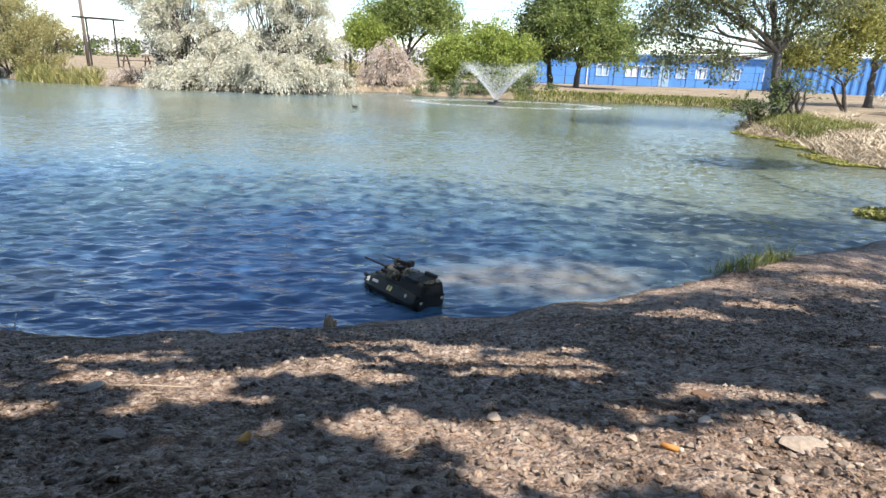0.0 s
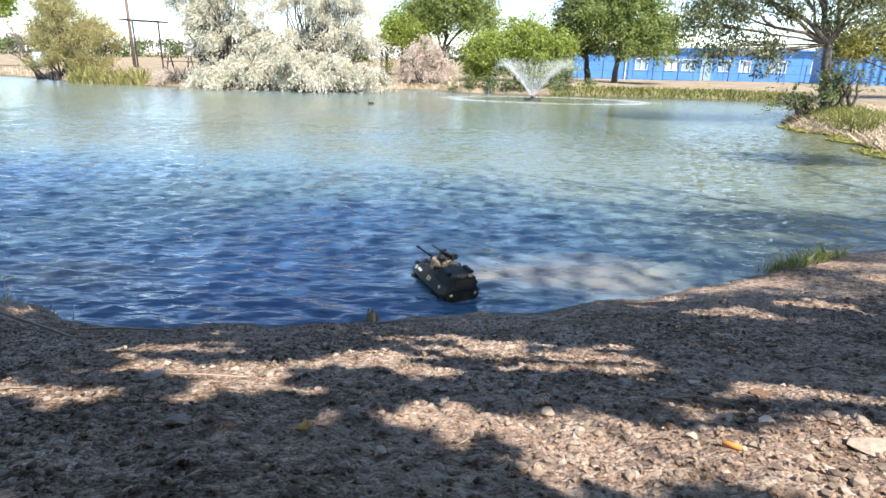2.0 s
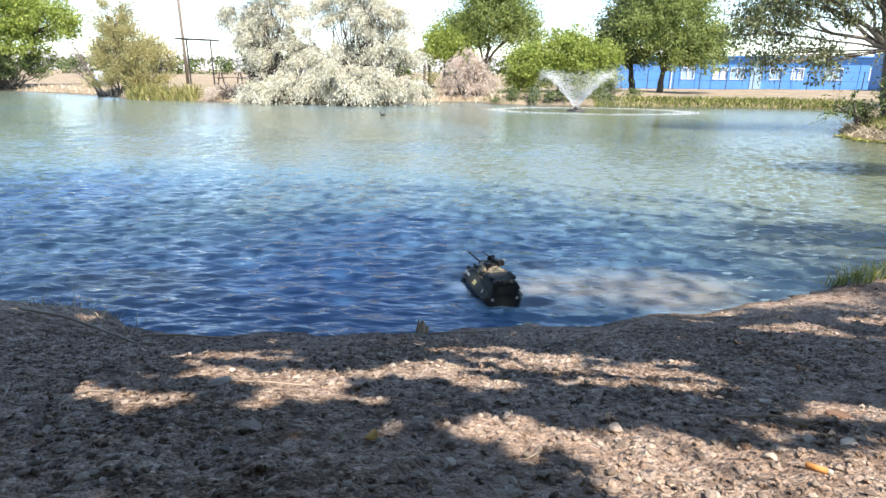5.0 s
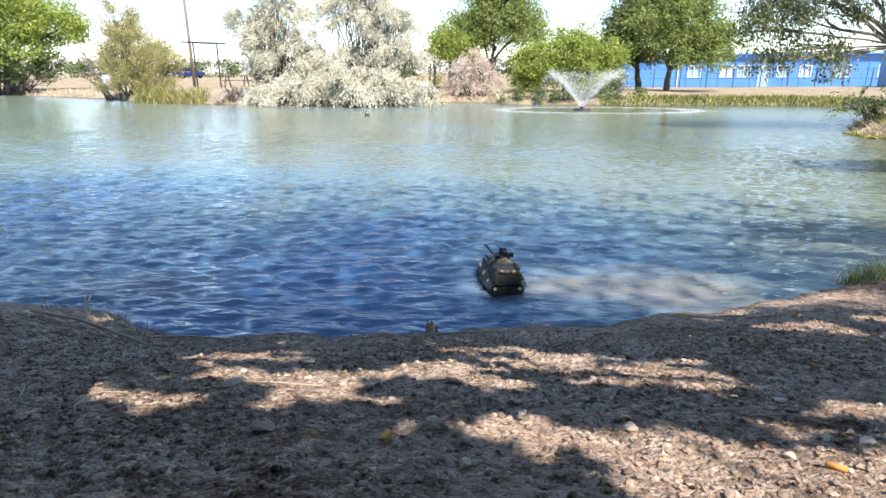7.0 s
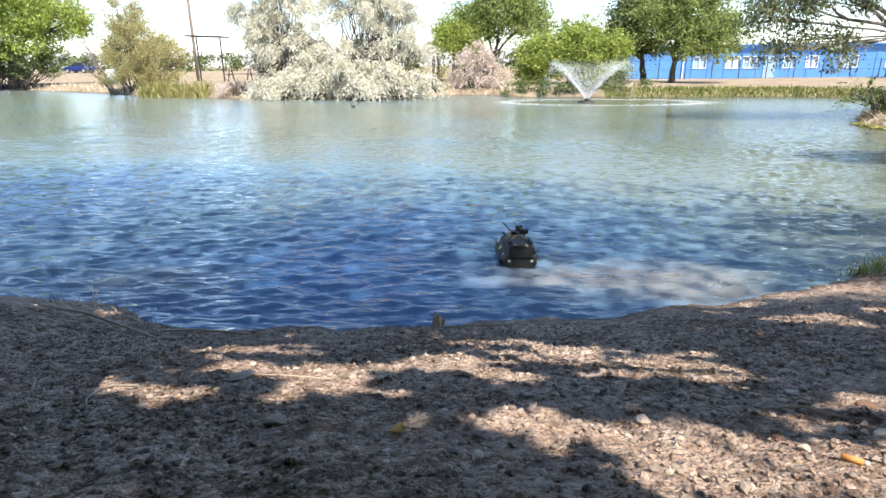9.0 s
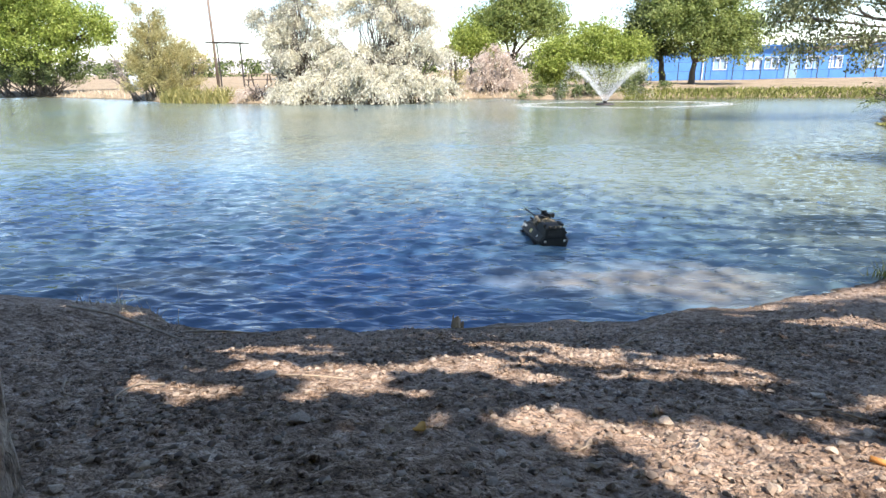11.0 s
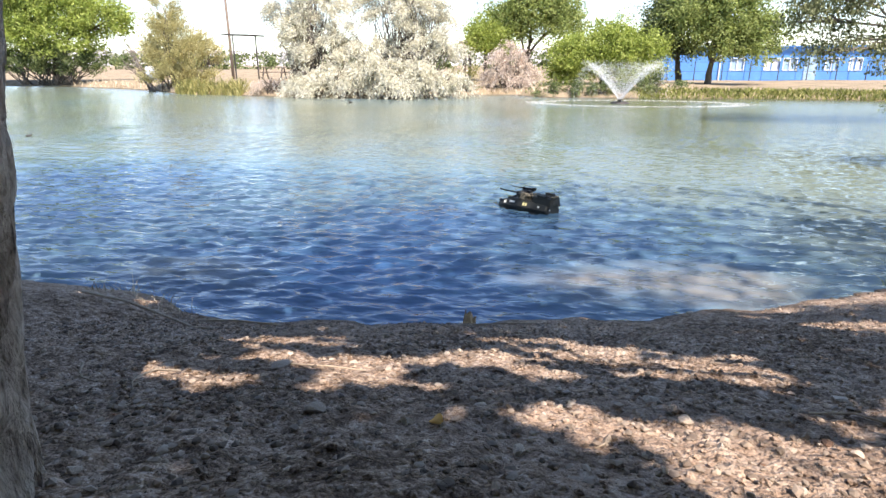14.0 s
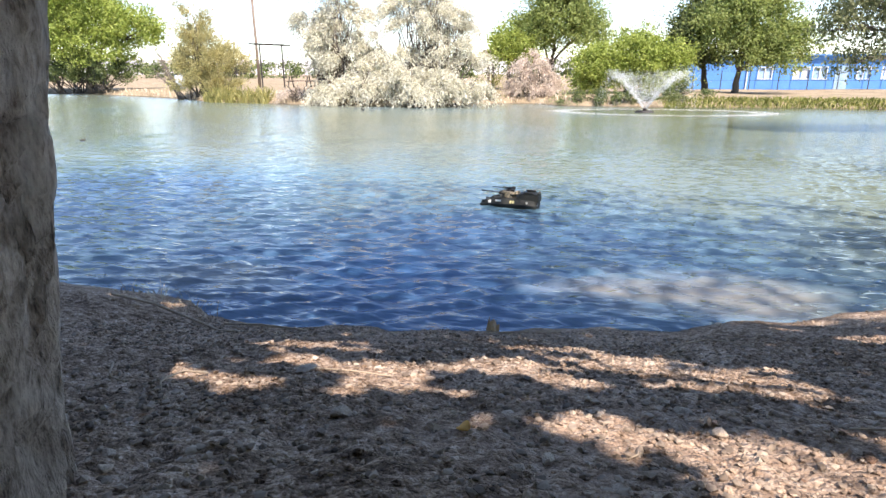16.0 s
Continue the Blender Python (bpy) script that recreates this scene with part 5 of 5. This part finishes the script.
def grill():
    t = thing("park_grill", Matrix.Translation(at_ground(-20.4, 33.8)), "small black park grill on a post", "grill")
    part("post", Build().tube([(0, 0, -0.1), (0, 0, 0.8)], [0.05, 0.05], 8).mesh("post", STEEL), t)
    part("firebox", Build().box((-0.3, -0.2, 0.8), (0.3, 0.2, 1.05), 0.01).mesh("firebox", STEEL), t)


grill()


def ramada():
    t = thing("ramada", pose(-4.3, 37.5, 0.2), "brown-roofed picnic ramada among the trees", "shelter")
    for x in (-1.2, 1.2):
        for y in (-1.0, 1.0):
            part("post", Build().box((x - 0.08, y - 0.08, -0.1), (x + 0.08, y + 0.08, 1.9)).mesh("post", POLE), t)
    part("roof", Build().add([(-1.7, -1.5, 1.85), (1.7, -1.5, 1.85), (1.7, 1.5, 1.85), (-1.7, 1.5, 1.85), (-1.7, 0, 2.45), (1.7, 0, 2.45)],
                             [(0, 1, 5, 4), (2, 3, 4, 5), (0, 4, 3), (1, 2, 5), (0, 3, 2, 1)]).mesh("roof", POLE), t)


ramada()


def passing_car():
    t = thing("passing_car", pose(20, 74, 0), "blue saloon car driving along the far road", "car")
    sec = [(-2.1, 0.55, 0.75), (-2.05, 0.35, 0.88), (-1.2, 0.3, 0.95), (1.2, 0.3, 0.92), (2.0, 0.32, 0.78), (2.12, 0.45, 0.66)]
    v, f = loft([[(x, 0.82, lo), (x, 0.86, (lo + hi) / 2), (x, 0.78, hi), (x, -0.78, hi), (x, -0.86, (lo + hi) / 2), (x, -0.82, lo)] for x, lo, hi in sec])
    part("body", bevelled(v, f, CARBLUE, "body", 0.03), t)
    v, f = loft([[(-1.5, 0.72, 0.92), (-1.5, -0.72, 0.92), (-0.8, -0.58, 1.40), (-0.8, 0.58, 1.40)], [(1.1, 0.74, 0.90), (1.1, -0.74, 0.90), (0.35, -0.58, 1.40), (0.35, 0.58, 1.40)]])
    part("cabin", bevelled(v, f, DARKGLASS, "cabin", 0.03), t, "dark glazed cabin")
    part("roof", Build().box((-0.8, -0.58, 1.39), (0.35, 0.58, 1.44), 0.02).mesh("roof", CARBLUE), t)
    for x in (-1.3, 1.3):
        for s in (1, -1):
            w = part("wheel", Build().tube([(0, -0.1, 0), (0, 0.1, 0)], [0.32, 0.32], 20).mesh("tyre", RUBBER), t, m=pose(x, 0.78 * s, 0.32))
            part("rim", Build().tube([(0, -0.11, 0), (0, 0.11, 0)], [0.2, 0.2], 14).mesh("rim", ROOF), w)
    return t


BLUECAR = passing_car()


def hills():
    n, v, f = 160, [], []
    for k in range(n + 1):
        a = radians(200 - 220 * k / n)
        r = 1450
        h = 16 + 26 * (0.5 + value_noise(np.array(k * 0.09), np.array(0.3), 4)) + 9 * value_noise(np.array(k * 0.31), np.array(0.7), 5)
        v += [(r * math.cos(a), r * math.sin(a), -8), (r * 1.03 * math.cos(a), r * 1.03 * math.sin(a), float(h))]
    for k in range(n):
        f.append((2 * k, 2 * k + 2, 2 * k + 3, 2 * k + 1))
    tagged(new("backdrop", mesh_from("backdrop", v, f, HILL, True)), "pale hazy hills on the horizon", "hills", kind="structure")


hills()
n = 60
tl = [(x, 110 + random.uniform(-12, 12), 1.2 + random.uniform(0, 0.9), random.uniform(2.0, 4.0), 2.0, random.uniform(1.2, 2.4)) for x in np.linspace(-95, 60, n) + RNG.normal(size=n) * 1.5]
cc, ax = clumped(tl, 900, 26, 0.6, 0.1)
stuff("far_woods", leaf_quads(cc, ax, 0.55, 0.35), DEEP, "distant line of dark green trees", "trees")


# ---- stones, litter and plants on the near bank ----
def rock_mesh(seed, flat=0.6, material=None, sub=2):
    rs = np.random.default_rng(seed)
    bm = bmesh.new()
    bmesh.ops.create_icosphere(bm, subdivisions=sub, radius=0.5)
    sq = np.array([1.0, rs.uniform(0.65, 0.95), flat * rs.uniform(0.75, 1.2)])
    cuts = []
    for k in range(11):
        n = rs.normal(size=3)
        cuts.append((n / np.linalg.norm(n), rs.uniform(0.17, 0.36)))
    for v in bm.verts:
        c = np.array(v.co)
        for n, d in cuts:
            o = c @ n - d
            if o > 0:
                c = c - n * o * 0.98
        c = c * (1 + (0.05 if sub > 1 else 0.15) * rs.normal())
        v.co = c * sq
    me = bpy.data.meshes.new("stone")
    bm.to_mesh(me)
    bm.free()
    me.materials.append(material or STONE)
    return me


ROCKS = [rock_mesh(k, 0.62, sub=2 if k < 6 else 1) for k in range(14)]
RUST = surface("rusty_stone", [(0.3, (0.10, 0.055, 0.035)), (0.7, (0.24, 0.14, 0.09))], 12, 0.9, bump=0.5, dist=0.004)
RED_ROCKS = [rock_mesh(40 + k, 0.6, RUST) for k in range(2)]


def stone(x, y, size, k, label, turn=0.0, sink=0.22, flat=1.0, mesh=None):
    ob = new("stone", mesh or ROCKS[k % 6])
    ob.matrix_basis = Matrix.Translation(at_ground(x, y, size * (0.3 - sink) * flat)) @ pose(0, 0, 0, random.uniform(-12, 12), random.uniform(-12, 12), turn) @ Matrix.Diagonal((size, size, size * flat, 1))
    return tagged(ob, label, "stone", "loose stones on the bank")


for k, (x, y, w, fl) in enumerate(((-0.577, 1.268, 0.055, 0.8), (-0.402, 1.246, 0.040, 0.9), (-0.198, 1.16, 0.036, 0.8), (0.087, 1.353, 0.044, 1.1), (0.06, 1.502, 0.043, 0.8),
                                    (0.476, 1.635, 0.043, 0.8), (0.331, 1.517, 0.04, 0.7), (0.471, 1.467, 0.045, 0.8), (0.44, 1.363, 0.052, 0.7), (0.49, 1.349, 0.052, 0.7),
                                    (0.868, 1.588, 0.038, 1.0), (0.972, 1.508, 0.08, 0.7), (0.31, 1.232, 0.024, 1.0), (0.117, 1.232, 0.024, 1.0), (1.303, 2.618, 0.055, 0.9), (-0.237, 1.077, 0.024, 0.9),
                                    (-0.283, 1.369, 0.028, 0.9), (-0.315, 1.258, 0.026, 0.8), (-0.111, 1.401, 0.023, 0.9), (0.397, 1.11, 0.034, 0.8), (0.444, 1.097, 0.042, 0.7), (0.632, 1.387, 0.042, 0.8),
                                    (0.657, 1.336, 0.035, 0.8), (-0.433, 2.112, 0.022, 1.0), (-0.736, 1.726, 0.025, 1.0), (-0.494, 1.115, 0.026, 0.9), (-0.803, 0.965, 0.032, 1.0), (-0.775, 0.93, 0.03, 0.9),
                                    (0.165, 1.21, 0.017, 1.0), (-0.66, 1.70, 0.028, 1.0), (-0.44, 1.86, 0.024, 1.0), (0.163, 1.516, 0.026, 0.9), (-0.933, 2.80, 0.04, 0.5), (0.55, 3.22, 0.05, 1.0))):
    stone(x, y, w, k, "pale grey-brown angular stone on the dirt bank", random.uniform(0, 360), flat=fl)
stone(-0.809, 1.575, 0.085, 2, "large flat dark grey stone in the shade", 10, flat=0.55)
stone(0.600, 1.224, 0.092, 4, "large flat buff stone half buried in gravel", 15, 0.3, flat=0.45)
stone(0.582, 1.539, 0.062, 0, "rust-brown stone on the dirt bank", 15, flat=0.8, mesh=RED_ROCKS[0])
stone(0.165, 1.20, 0.020, 0, "rust-brown stone on the dirt bank", 40, flat=1.0, mesh=RED_ROCKS[1])
stone(0.30, 1.30, 0.026, 0, "rust-brown stone on the dirt bank", 70, flat=0.9, mesh=RED_ROCKS[1])

# smaller stones that can still be told apart
for k in range(250):
    x, y = random.uniform(-0.95, 1.35), 0.85 + 1.9 * random.random() ** 1.6
    if k % 3 == 0:
        x, y = random.gauss(0.7, 0.22), random.gauss(1.32, 0.16)
    stone(x, y, random.uniform(0.010, 0.022) + 0.014 * random.random() ** 3, 6 + k % 8, "small grey-brown stone on the dirt bank", random.uniform(0, 360), 0.2, mesh=ROCKS[6 + k % 8])


def gravel(name, n, lo, hi, material, label, seed, xr=(-2.0, 1.9), yr=(0.75, 2.2)):
    base = []
    for s in range(8):
        bm = bmesh.new()
        bmesh.ops.create_icosphere(bm, subdivisions=1, radius=0.5)
        rs = np.random.default_rng(s + seed)
        co = np.array([v.co[:] for v in bm.verts]) * (1 + 0.26 * rs.normal(size=(len(bm.verts), 1))) * np.array([1, 0.8, 0.6])
        base.append((co, [[v.index for v in f.verts] for f in bm.faces]))
        bm.free()
    x = RNG.uniform(*xr, n)
    y = yr[0] + yr[1] * RNG.uniform(0, 1, n) ** 1.35
    thick = value_noise(x * 2.3, y * 2.3, 15 + seed) + 0.6 * value_noise(x * 7, y * 7, 16)
    keep = (thick > RNG.uniform(-0.6, 0.35, n)) & (shore_distance(x, y) > 0.03)
    x, y = x[keep], y[keep]
    size = lo + hi * RNG.uniform(0, 1, len(x)) ** 2.0
    z = land(x, y) + size * 0.12
    V, F, o = [], [], 0
    for i in range(len(x)):
        co, fs = base[i % 8]
        a = random.uniform(0, 6.283)
        c, s = math.cos(a), math.sin(a)
        p = co @ np.array([[c, s, 0], [-s, c, 0], [0, 0, 1]]) * size[i] * np.array([1.25, 1.25, 1.25]) + (x[i], y[i], z[i])
        V.append(p)
        F.append(np.array(fs) + o)
        o += len(p)
    V, F = np.concatenate(V), np.concatenate(F).astype(np.int32)
    me = bpy.data.meshes.new(name)
    me.vertices.add(len(V))
    me.vertices.foreach_set("co", V.astype(np.float32).ravel())
    me.loops.add(3 * len(F))
    me.loops.foreach_set("vertex_index", F.ravel())
    me.polygons.add(len(F))
    me.polygons.foreach_set("loop_start", np.arange(0, 3 * len(F), 3, dtype=np.int32))
    me.polygons.foreach_set("use_smooth", np.zeros(len(F), dtype=bool))
    me.materials.append(material)
    me.update(calc_edges=True)
    tagged(new(name, me), label, name, kind="stuff")


gravel("gravel", 20000, 0.003, 0.014, STONE, "fine grey-brown gravel strewn over the bank", 0)
gravel("clods", 14000, 0.003, 0.012, EARTH, "crumbled brown clods of dry soil on the bank", 20)
gravel("clods", 5000, 0.006, 0.016, EARTH, "crumbled brown clods of dry soil on the slope", 40, (0.9, 3.6), (2.2, 2.0))


def twig(pts, r, label, name="twig", material=None):
    p = [at_ground(x, y, up) for x, y, up in pts]
    n = len(p)
    tagged(new(name, Build().tube(p, [r * (1 - 0.5 * k / n) for k in range(n)], 7, rough=0.08).mesh(name, material or TWIG, True)), label, "twig")


twig([(-1.00, 1.46, 0.004), (-1.03, 1.42, 0.018), (-1.035, 1.37, 0.016), (-1.01, 1.32, 0.006), (-0.985, 1.29, 0.0)], 0.0028, "pale curled dry root on the dirt")
twig([(-1.20, 1.40, 0.03), (-1.185, 1.37, 0.012), (-1.15, 1.34, 0.006), (-1.11, 1.33, 0.002)], 0.003, "pale forked dry twig on the dirt")
twig([(0.36, 1.505, 0.004), (0.42, 1.47, 0.009), (0.475, 1.44, 0.005)], 0.0028, "straight brown twig on the gravel")
twig([(0.16, 2.30, 0.004), (0.24, 2.42, 0.035), (0.33, 2.50, 0.045), (0.42, 2.52, 0.02), (0.52, 2.50, 0.004)], 0.0032, "thin arching dry stem on the bank")
twig([(-2.35, 2.62, 0.02), (-2.1, 2.60, 0.03), (-1.85, 2.52, 0.022), (-1.62, 2.40, 0.01), (-1.4, 2.34, 0.004)], 0.008, "long pale root along the bank's edge", "root")
twig([(-1.75, 2.62, 0.01), (-1.55, 2.60, 0.02), (-1.35, 2.62, 0.01)], 0.006, "pale driftwood stick at the waterline")
twig([(-0.55, 2.86, 0.0), (-0.40, 2.90, 0.012), (-0.2, 2.92, 0.004)], 0.004, "thin driftwood stick at the waterline")
twig([(0.80, 1.78, 0.003), (0.86, 1.80, 0.012), (0.92, 1.77, 0.003)], 0.003, "thin dry twig on the bank")
twig([(-0.86, 1.63, 0.003), (-0.70, 1.60, 0.01), (-0.60, 1.62, 0.003)], 0.0025, "thin dry twig on the bank")
for k in range(22):
    x, y, a, ln = random.uniform(-1.9, 1.7), random.uniform(1.0, 2.9), random.uniform(0, 3.14), random.uniform(0.02, 0.07)
    twig([(x, y, 0.003), (x + ln * 0.5 * math.cos(a), y + ln * 0.5 * math.sin(a), 0.008), (x + ln * math.cos(a + 0.3), y + ln * math.sin(a + 0.3), 0.003)], random.uniform(0.0008, 0.0018), "thin dry twig on the bank")


DRIFTWOOD = surface("driftwood", [(0.3, (0.34, 0.235, 0.15)), (0.7, (0.64, 0.49, 0.34))], 30, 0.9, bump=0.6, dist=0.003, stretch=(1, 1, 0.2))


def edge_stub():
    t = thing("driftwood_stub", Matrix.Translation(at_ground(-0.53, 2.99, 0)), "jagged pale wooden stub standing at the waterline", "stump")
    bd = Build().tube([(0, 0, -0.05), (0.004, 0, 0.02), (0.0, 0.004, 0.055), (0.01, 0, 0.075)], [0.022, 0.026, 0.018, 0.004], 9, rough=0.2)
    bd.tube([(0.018, 0, -0.03), (0.026, 0, 0.03), (0.036, 0, 0.05)], [0.014, 0.012, 0.003], 7, rough=0.2).tube([(-0.02, 0, -0.03), (-0.022, 0, 0.02), (-0.012, 0, 0.085)], [0.01, 0.007, 0.002], 6, rough=0.2)
    part("stub", bd.mesh("stub", DRIFTWOOD), t)


edge_stub()


def cigarette_end():
    t = thing("cigarette_end", Matrix.Translation(at_ground(0.357, 1.187, 0.007)) @ pose(0, 0, 0, 0, 4, -22), "orange-filtered cigarette end lying on the gravel", "litter")
    part("filter", Build().tube([(-0.018, 0, 0), (0.010, 0, 0)], [0.0048, 0.0048], 14).mesh("filter", CORK, True), t, "orange cork filter")
    part("paper", Build().tube([(0.0102, 0, 0), (0.016, 0, 0), (0.0175, 0, 0)], [0.0047, 0.0045, 0.003], 14).mesh("paper", PAPER, True), t, "pale paper stub")


cigarette_end()


def dry_leaf(x, y, size, turn):
    v, f = [], []
    n = 7
    for i in range(n):
        u = i / (n - 1)
        w = 0.42 * math.sin(math.pi * min(1, u * 1.02)) ** 0.8
        for j in (-1, 0, 1):
            v.append((size * (u - 0.5), size * w * j, size * (0.16 * abs(j) * w * 2 + 0.10 * math.sin(u * 4))))
    for i in range(n - 1):
        for j in range(2):
            f.append((i * 3 + j, i * 3 + 3 + j, i * 3 + 4 + j, i * 3 + 1 + j))
    me = mesh_from("fallen_leaf", v, f, LEAF_Y, True)
    ob = new("fallen_leaf", me)
    so = ob.modifiers.new("thickness", "SOLIDIFY")
    so.thickness = 0.0008
    ob.matrix_basis = Matrix.Translation(at_ground(x, y, 0.006)) @ pose(0, 0, 0, 14, -18, turn)
    tagged(ob, "curled yellow-orange fallen leaf on the dirt", "leaf")


dry_leaf(-0.345, 1.242, 0.031, -40)

gp = scatter(2600, (1.6, 2.7), (3.6, 4.6), -0.10, 0.10)
stuff("edge_grass", blades(gp[np.hypot((gp[:, 0] - 2.15) / 0.42, (gp[:, 1] - 4.15) / 0.3) < 1], 0.12, 0.007, 0.5), TURF, "green grass tuft at the near waterline", "grass")
gp = scatter(200, (-2.6, -1.9), (2.7, 3.2), -0.05, 0.2)
stuff("shore_straw", blades(gp, 0.07, 0.004, 0.9), STRAW, "dry straw at the near waterline", "grass")
gp = scatter(420, (0.7, 3.2), (2.4, 4.0), 0.03, 1.2)
stuff("slope_straw", leaf_quads(gp + np.array([0, 0, 0.006]), RNG.normal(size=gp.shape) * np.array([1, 0.5, 0.04]), 0.09, 0.0035, 3), STRAW, "bleached dry straw lying over the slope", "straw")
gp = scatter(60, (-1.8, 0.6), (2.2, 3.0), 0.03, 0.6)
stuff("slope_straw", leaf_quads(gp + np.array([0, 0, 0.006]), RNG.normal(size=gp.shape) * np.array([1, 0.4, 0.04]), 0.10, 0.003, 3), STRAW, "bleached dry straw lying by the waterline", "straw")
gp = scatter(900, (-2.0, 1.7), (0.9, 3.0), 0.05, 2.4)
stuff("loose_straw", leaf_quads(gp + np.array([0, 0, 0.005]), RNG.normal(size=gp.shape) * np.array([1, 1, 0.12]), 0.028, 0.0015, 3), STRAW, "bits of dry straw lying on the bank", "straw")
gp = scatter(4000, (3.9, 5.2), (5.2, 6.2), -1.2, 0.6)
gp[:, 2] = RNG.uniform(0.01, 0.05, len(gp))
gp = gp[np.hypot((gp[:, 0] - 4.55) / 0.55, (gp[:, 1] - 5.75) / 0.26) < 1]
stuff("floating_weed", leaf_quads(gp, RNG.normal(size=gp.shape) * np.array([1, 1, 0.5]), 0.05, 0.03, 2), ALGAE, "bright yellow-green weed floating near the bank", "water weed")



def waterfowl(x, y, turn, size):
    small = Matrix.Diagonal((size, size, size, 1))
    t = thing("coot", pose(x, y, 0, 0, 0, turn), "small black coot swimming on the pond", "bird")
    body = []
    for u, r, z in ((-0.19, 0.015, 0.075), (-0.14, 0.055, 0.045), (-0.04, 0.085, 0.03), (0.06, 0.08, 0.03), (0.12, 0.045, 0.045), (0.14, 0.02, 0.05)):
        body.append([(u, r * math.cos(a), z + 0.75 * r * math.sin(a)) for a in [2 * math.pi * k / 12 for k in range(12)]])
    v, f = loft(body)
    part("body", mesh_from("body", v, f, FEATHER, True), t, m=small)
    part("neck", Build().tube([(0.10, 0, 0.05), (0.14, 0, 0.11), (0.145, 0, 0.15)], [0.035, 0.025, 0.028], 10).mesh("neck", FEATHER, True), t, m=small)
    part("head", Build().tube([(0.115, 0, 0.165), (0.135, 0, 0.17), (0.165, 0, 0.165), (0.18, 0, 0.16)], [0.015, 0.032, 0.026, 0.01], 10).mesh("head", FEATHER, True), t, m=small)
    part("bill", Build().tube([(0.175, 0, 0.162), (0.215, 0, 0.15)], [0.011, 0.003], 8).mesh("bill", BILL, True), t, "pale bill", m=small)
    return t


COOT = waterfowl(-2.35, 17.29, 165, 0.55)
COOT_B = waterfowl(-9.7, 9.2, 70, 0.32)


# ---- what moves ----
def motions():
    # the water drifts with the wind
    walk(water, [(0, pose(0, 0, 0)), (16, pose(1.6, -2.4, 0))])
    # the model: rear left corner at the waterline and heading, along its way
    rows = [(0, -0.135, 3.223, 130), (0.5, -0.147, 3.233, 127), (1, -0.168, 3.267, 121), (1.5, -0.188, 3.288, 117), (2, -0.195, 3.30, 116),
            (2.5, -0.203, 3.31, 115), (3, -0.205, 3.312, 114), (3.5, -0.202, 3.315, 114), (4, -0.206, 3.34, 113), (5.2, -0.245, 3.42, 109), (6.5, -0.277, 3.516, 103),
            (7, -0.278, 3.57, 101), (7.5, -0.280, 3.664, 99), (8, -0.279, 3.77, 97), (8.5, -0.266, 3.86, 97), (9, -0.241, 3.93, 97),
            (10.3, -0.16, 4.26, 102), (11.5, -0.109, 4.60, 112), (12, -0.105, 4.76, 117), (12.5, -0.098, 4.89, 124), (13, -0.105, 5.01, 132), (13.5, -0.143, 5.14, 140),
            (14, -0.20, 5.27, 147), (14.5, -0.26, 5.37, 152), (15, -0.335, 5.475, 159), (15.5, -0.42, 5.59, 165), (16, -0.525, 5.74, 172)]
    path = []
    for t, x, y, h in rows:
        c, s = math.cos(radians(h)), math.sin(radians(h))
        path.append((t, pose(x + 0.26 * c + 0.112 * s, y + 0.26 * s - 0.112 * c, 0.004 * math.sin(2.3 * t), 0.5 * math.sin(3.1 * t), 0.6 * math.sin(2.1 * t + 1), h)))
    walk(CAR, path)
    for k, s in enumerate(SPRAYS):
        walk(s, [(0.25 * i, pose(0, 0, 0.02 * math.sin(i * 1.7 + k), 0, 0, (6 + 3 * k) * i)) for i in range(65)])
    walk(COOT, [(0, pose(-2.35, 17.29, 0, 0, 0, 168)), (1.5, pose(-2.81, 17.37, 0, 0, 0, 170)), (3.5, pose(-3.42, 17.5, 0, 0, 0, 165)), (7, pose(-4.72, 18.1, 0, 0, 0, 155)), (9, pose(-5.45, 18.7, 0, 0, 0, 145)), (13.5, pose(-6.9, 19.9, 0, 0, 0, 140)), (16, pose(-7.6, 20.4, 0, 0, 0, 145))])
    walk(COOT_B, [(0, pose(-11.2, 6.6, 0, 0, 0, 55)), (9, pose(-10.1, 8.3, 0, 0, 0, 60)), (13.5, pose(-9.61, 9.46, 0, 0, 0, 68)), (16, pose(-9.46, 9.92, 0, 0, 0, 74))])
    # the car on the far road
    road = float(land(-40, 82)) + 0.02
    walk(BLUECAR, [(0, pose(-23.0, 82, road, 0, 0, 180)), (5.0, pose(-29.5, 82, road, 0, 0, 180)), (6.5, pose(-42.3, 82, road, 0, 0, 180)), (9.0, pose(-65.0, 82, road, 0, 0, 180)), (16, pose(-129, 82, road, 0, 0, 180))])


motions()
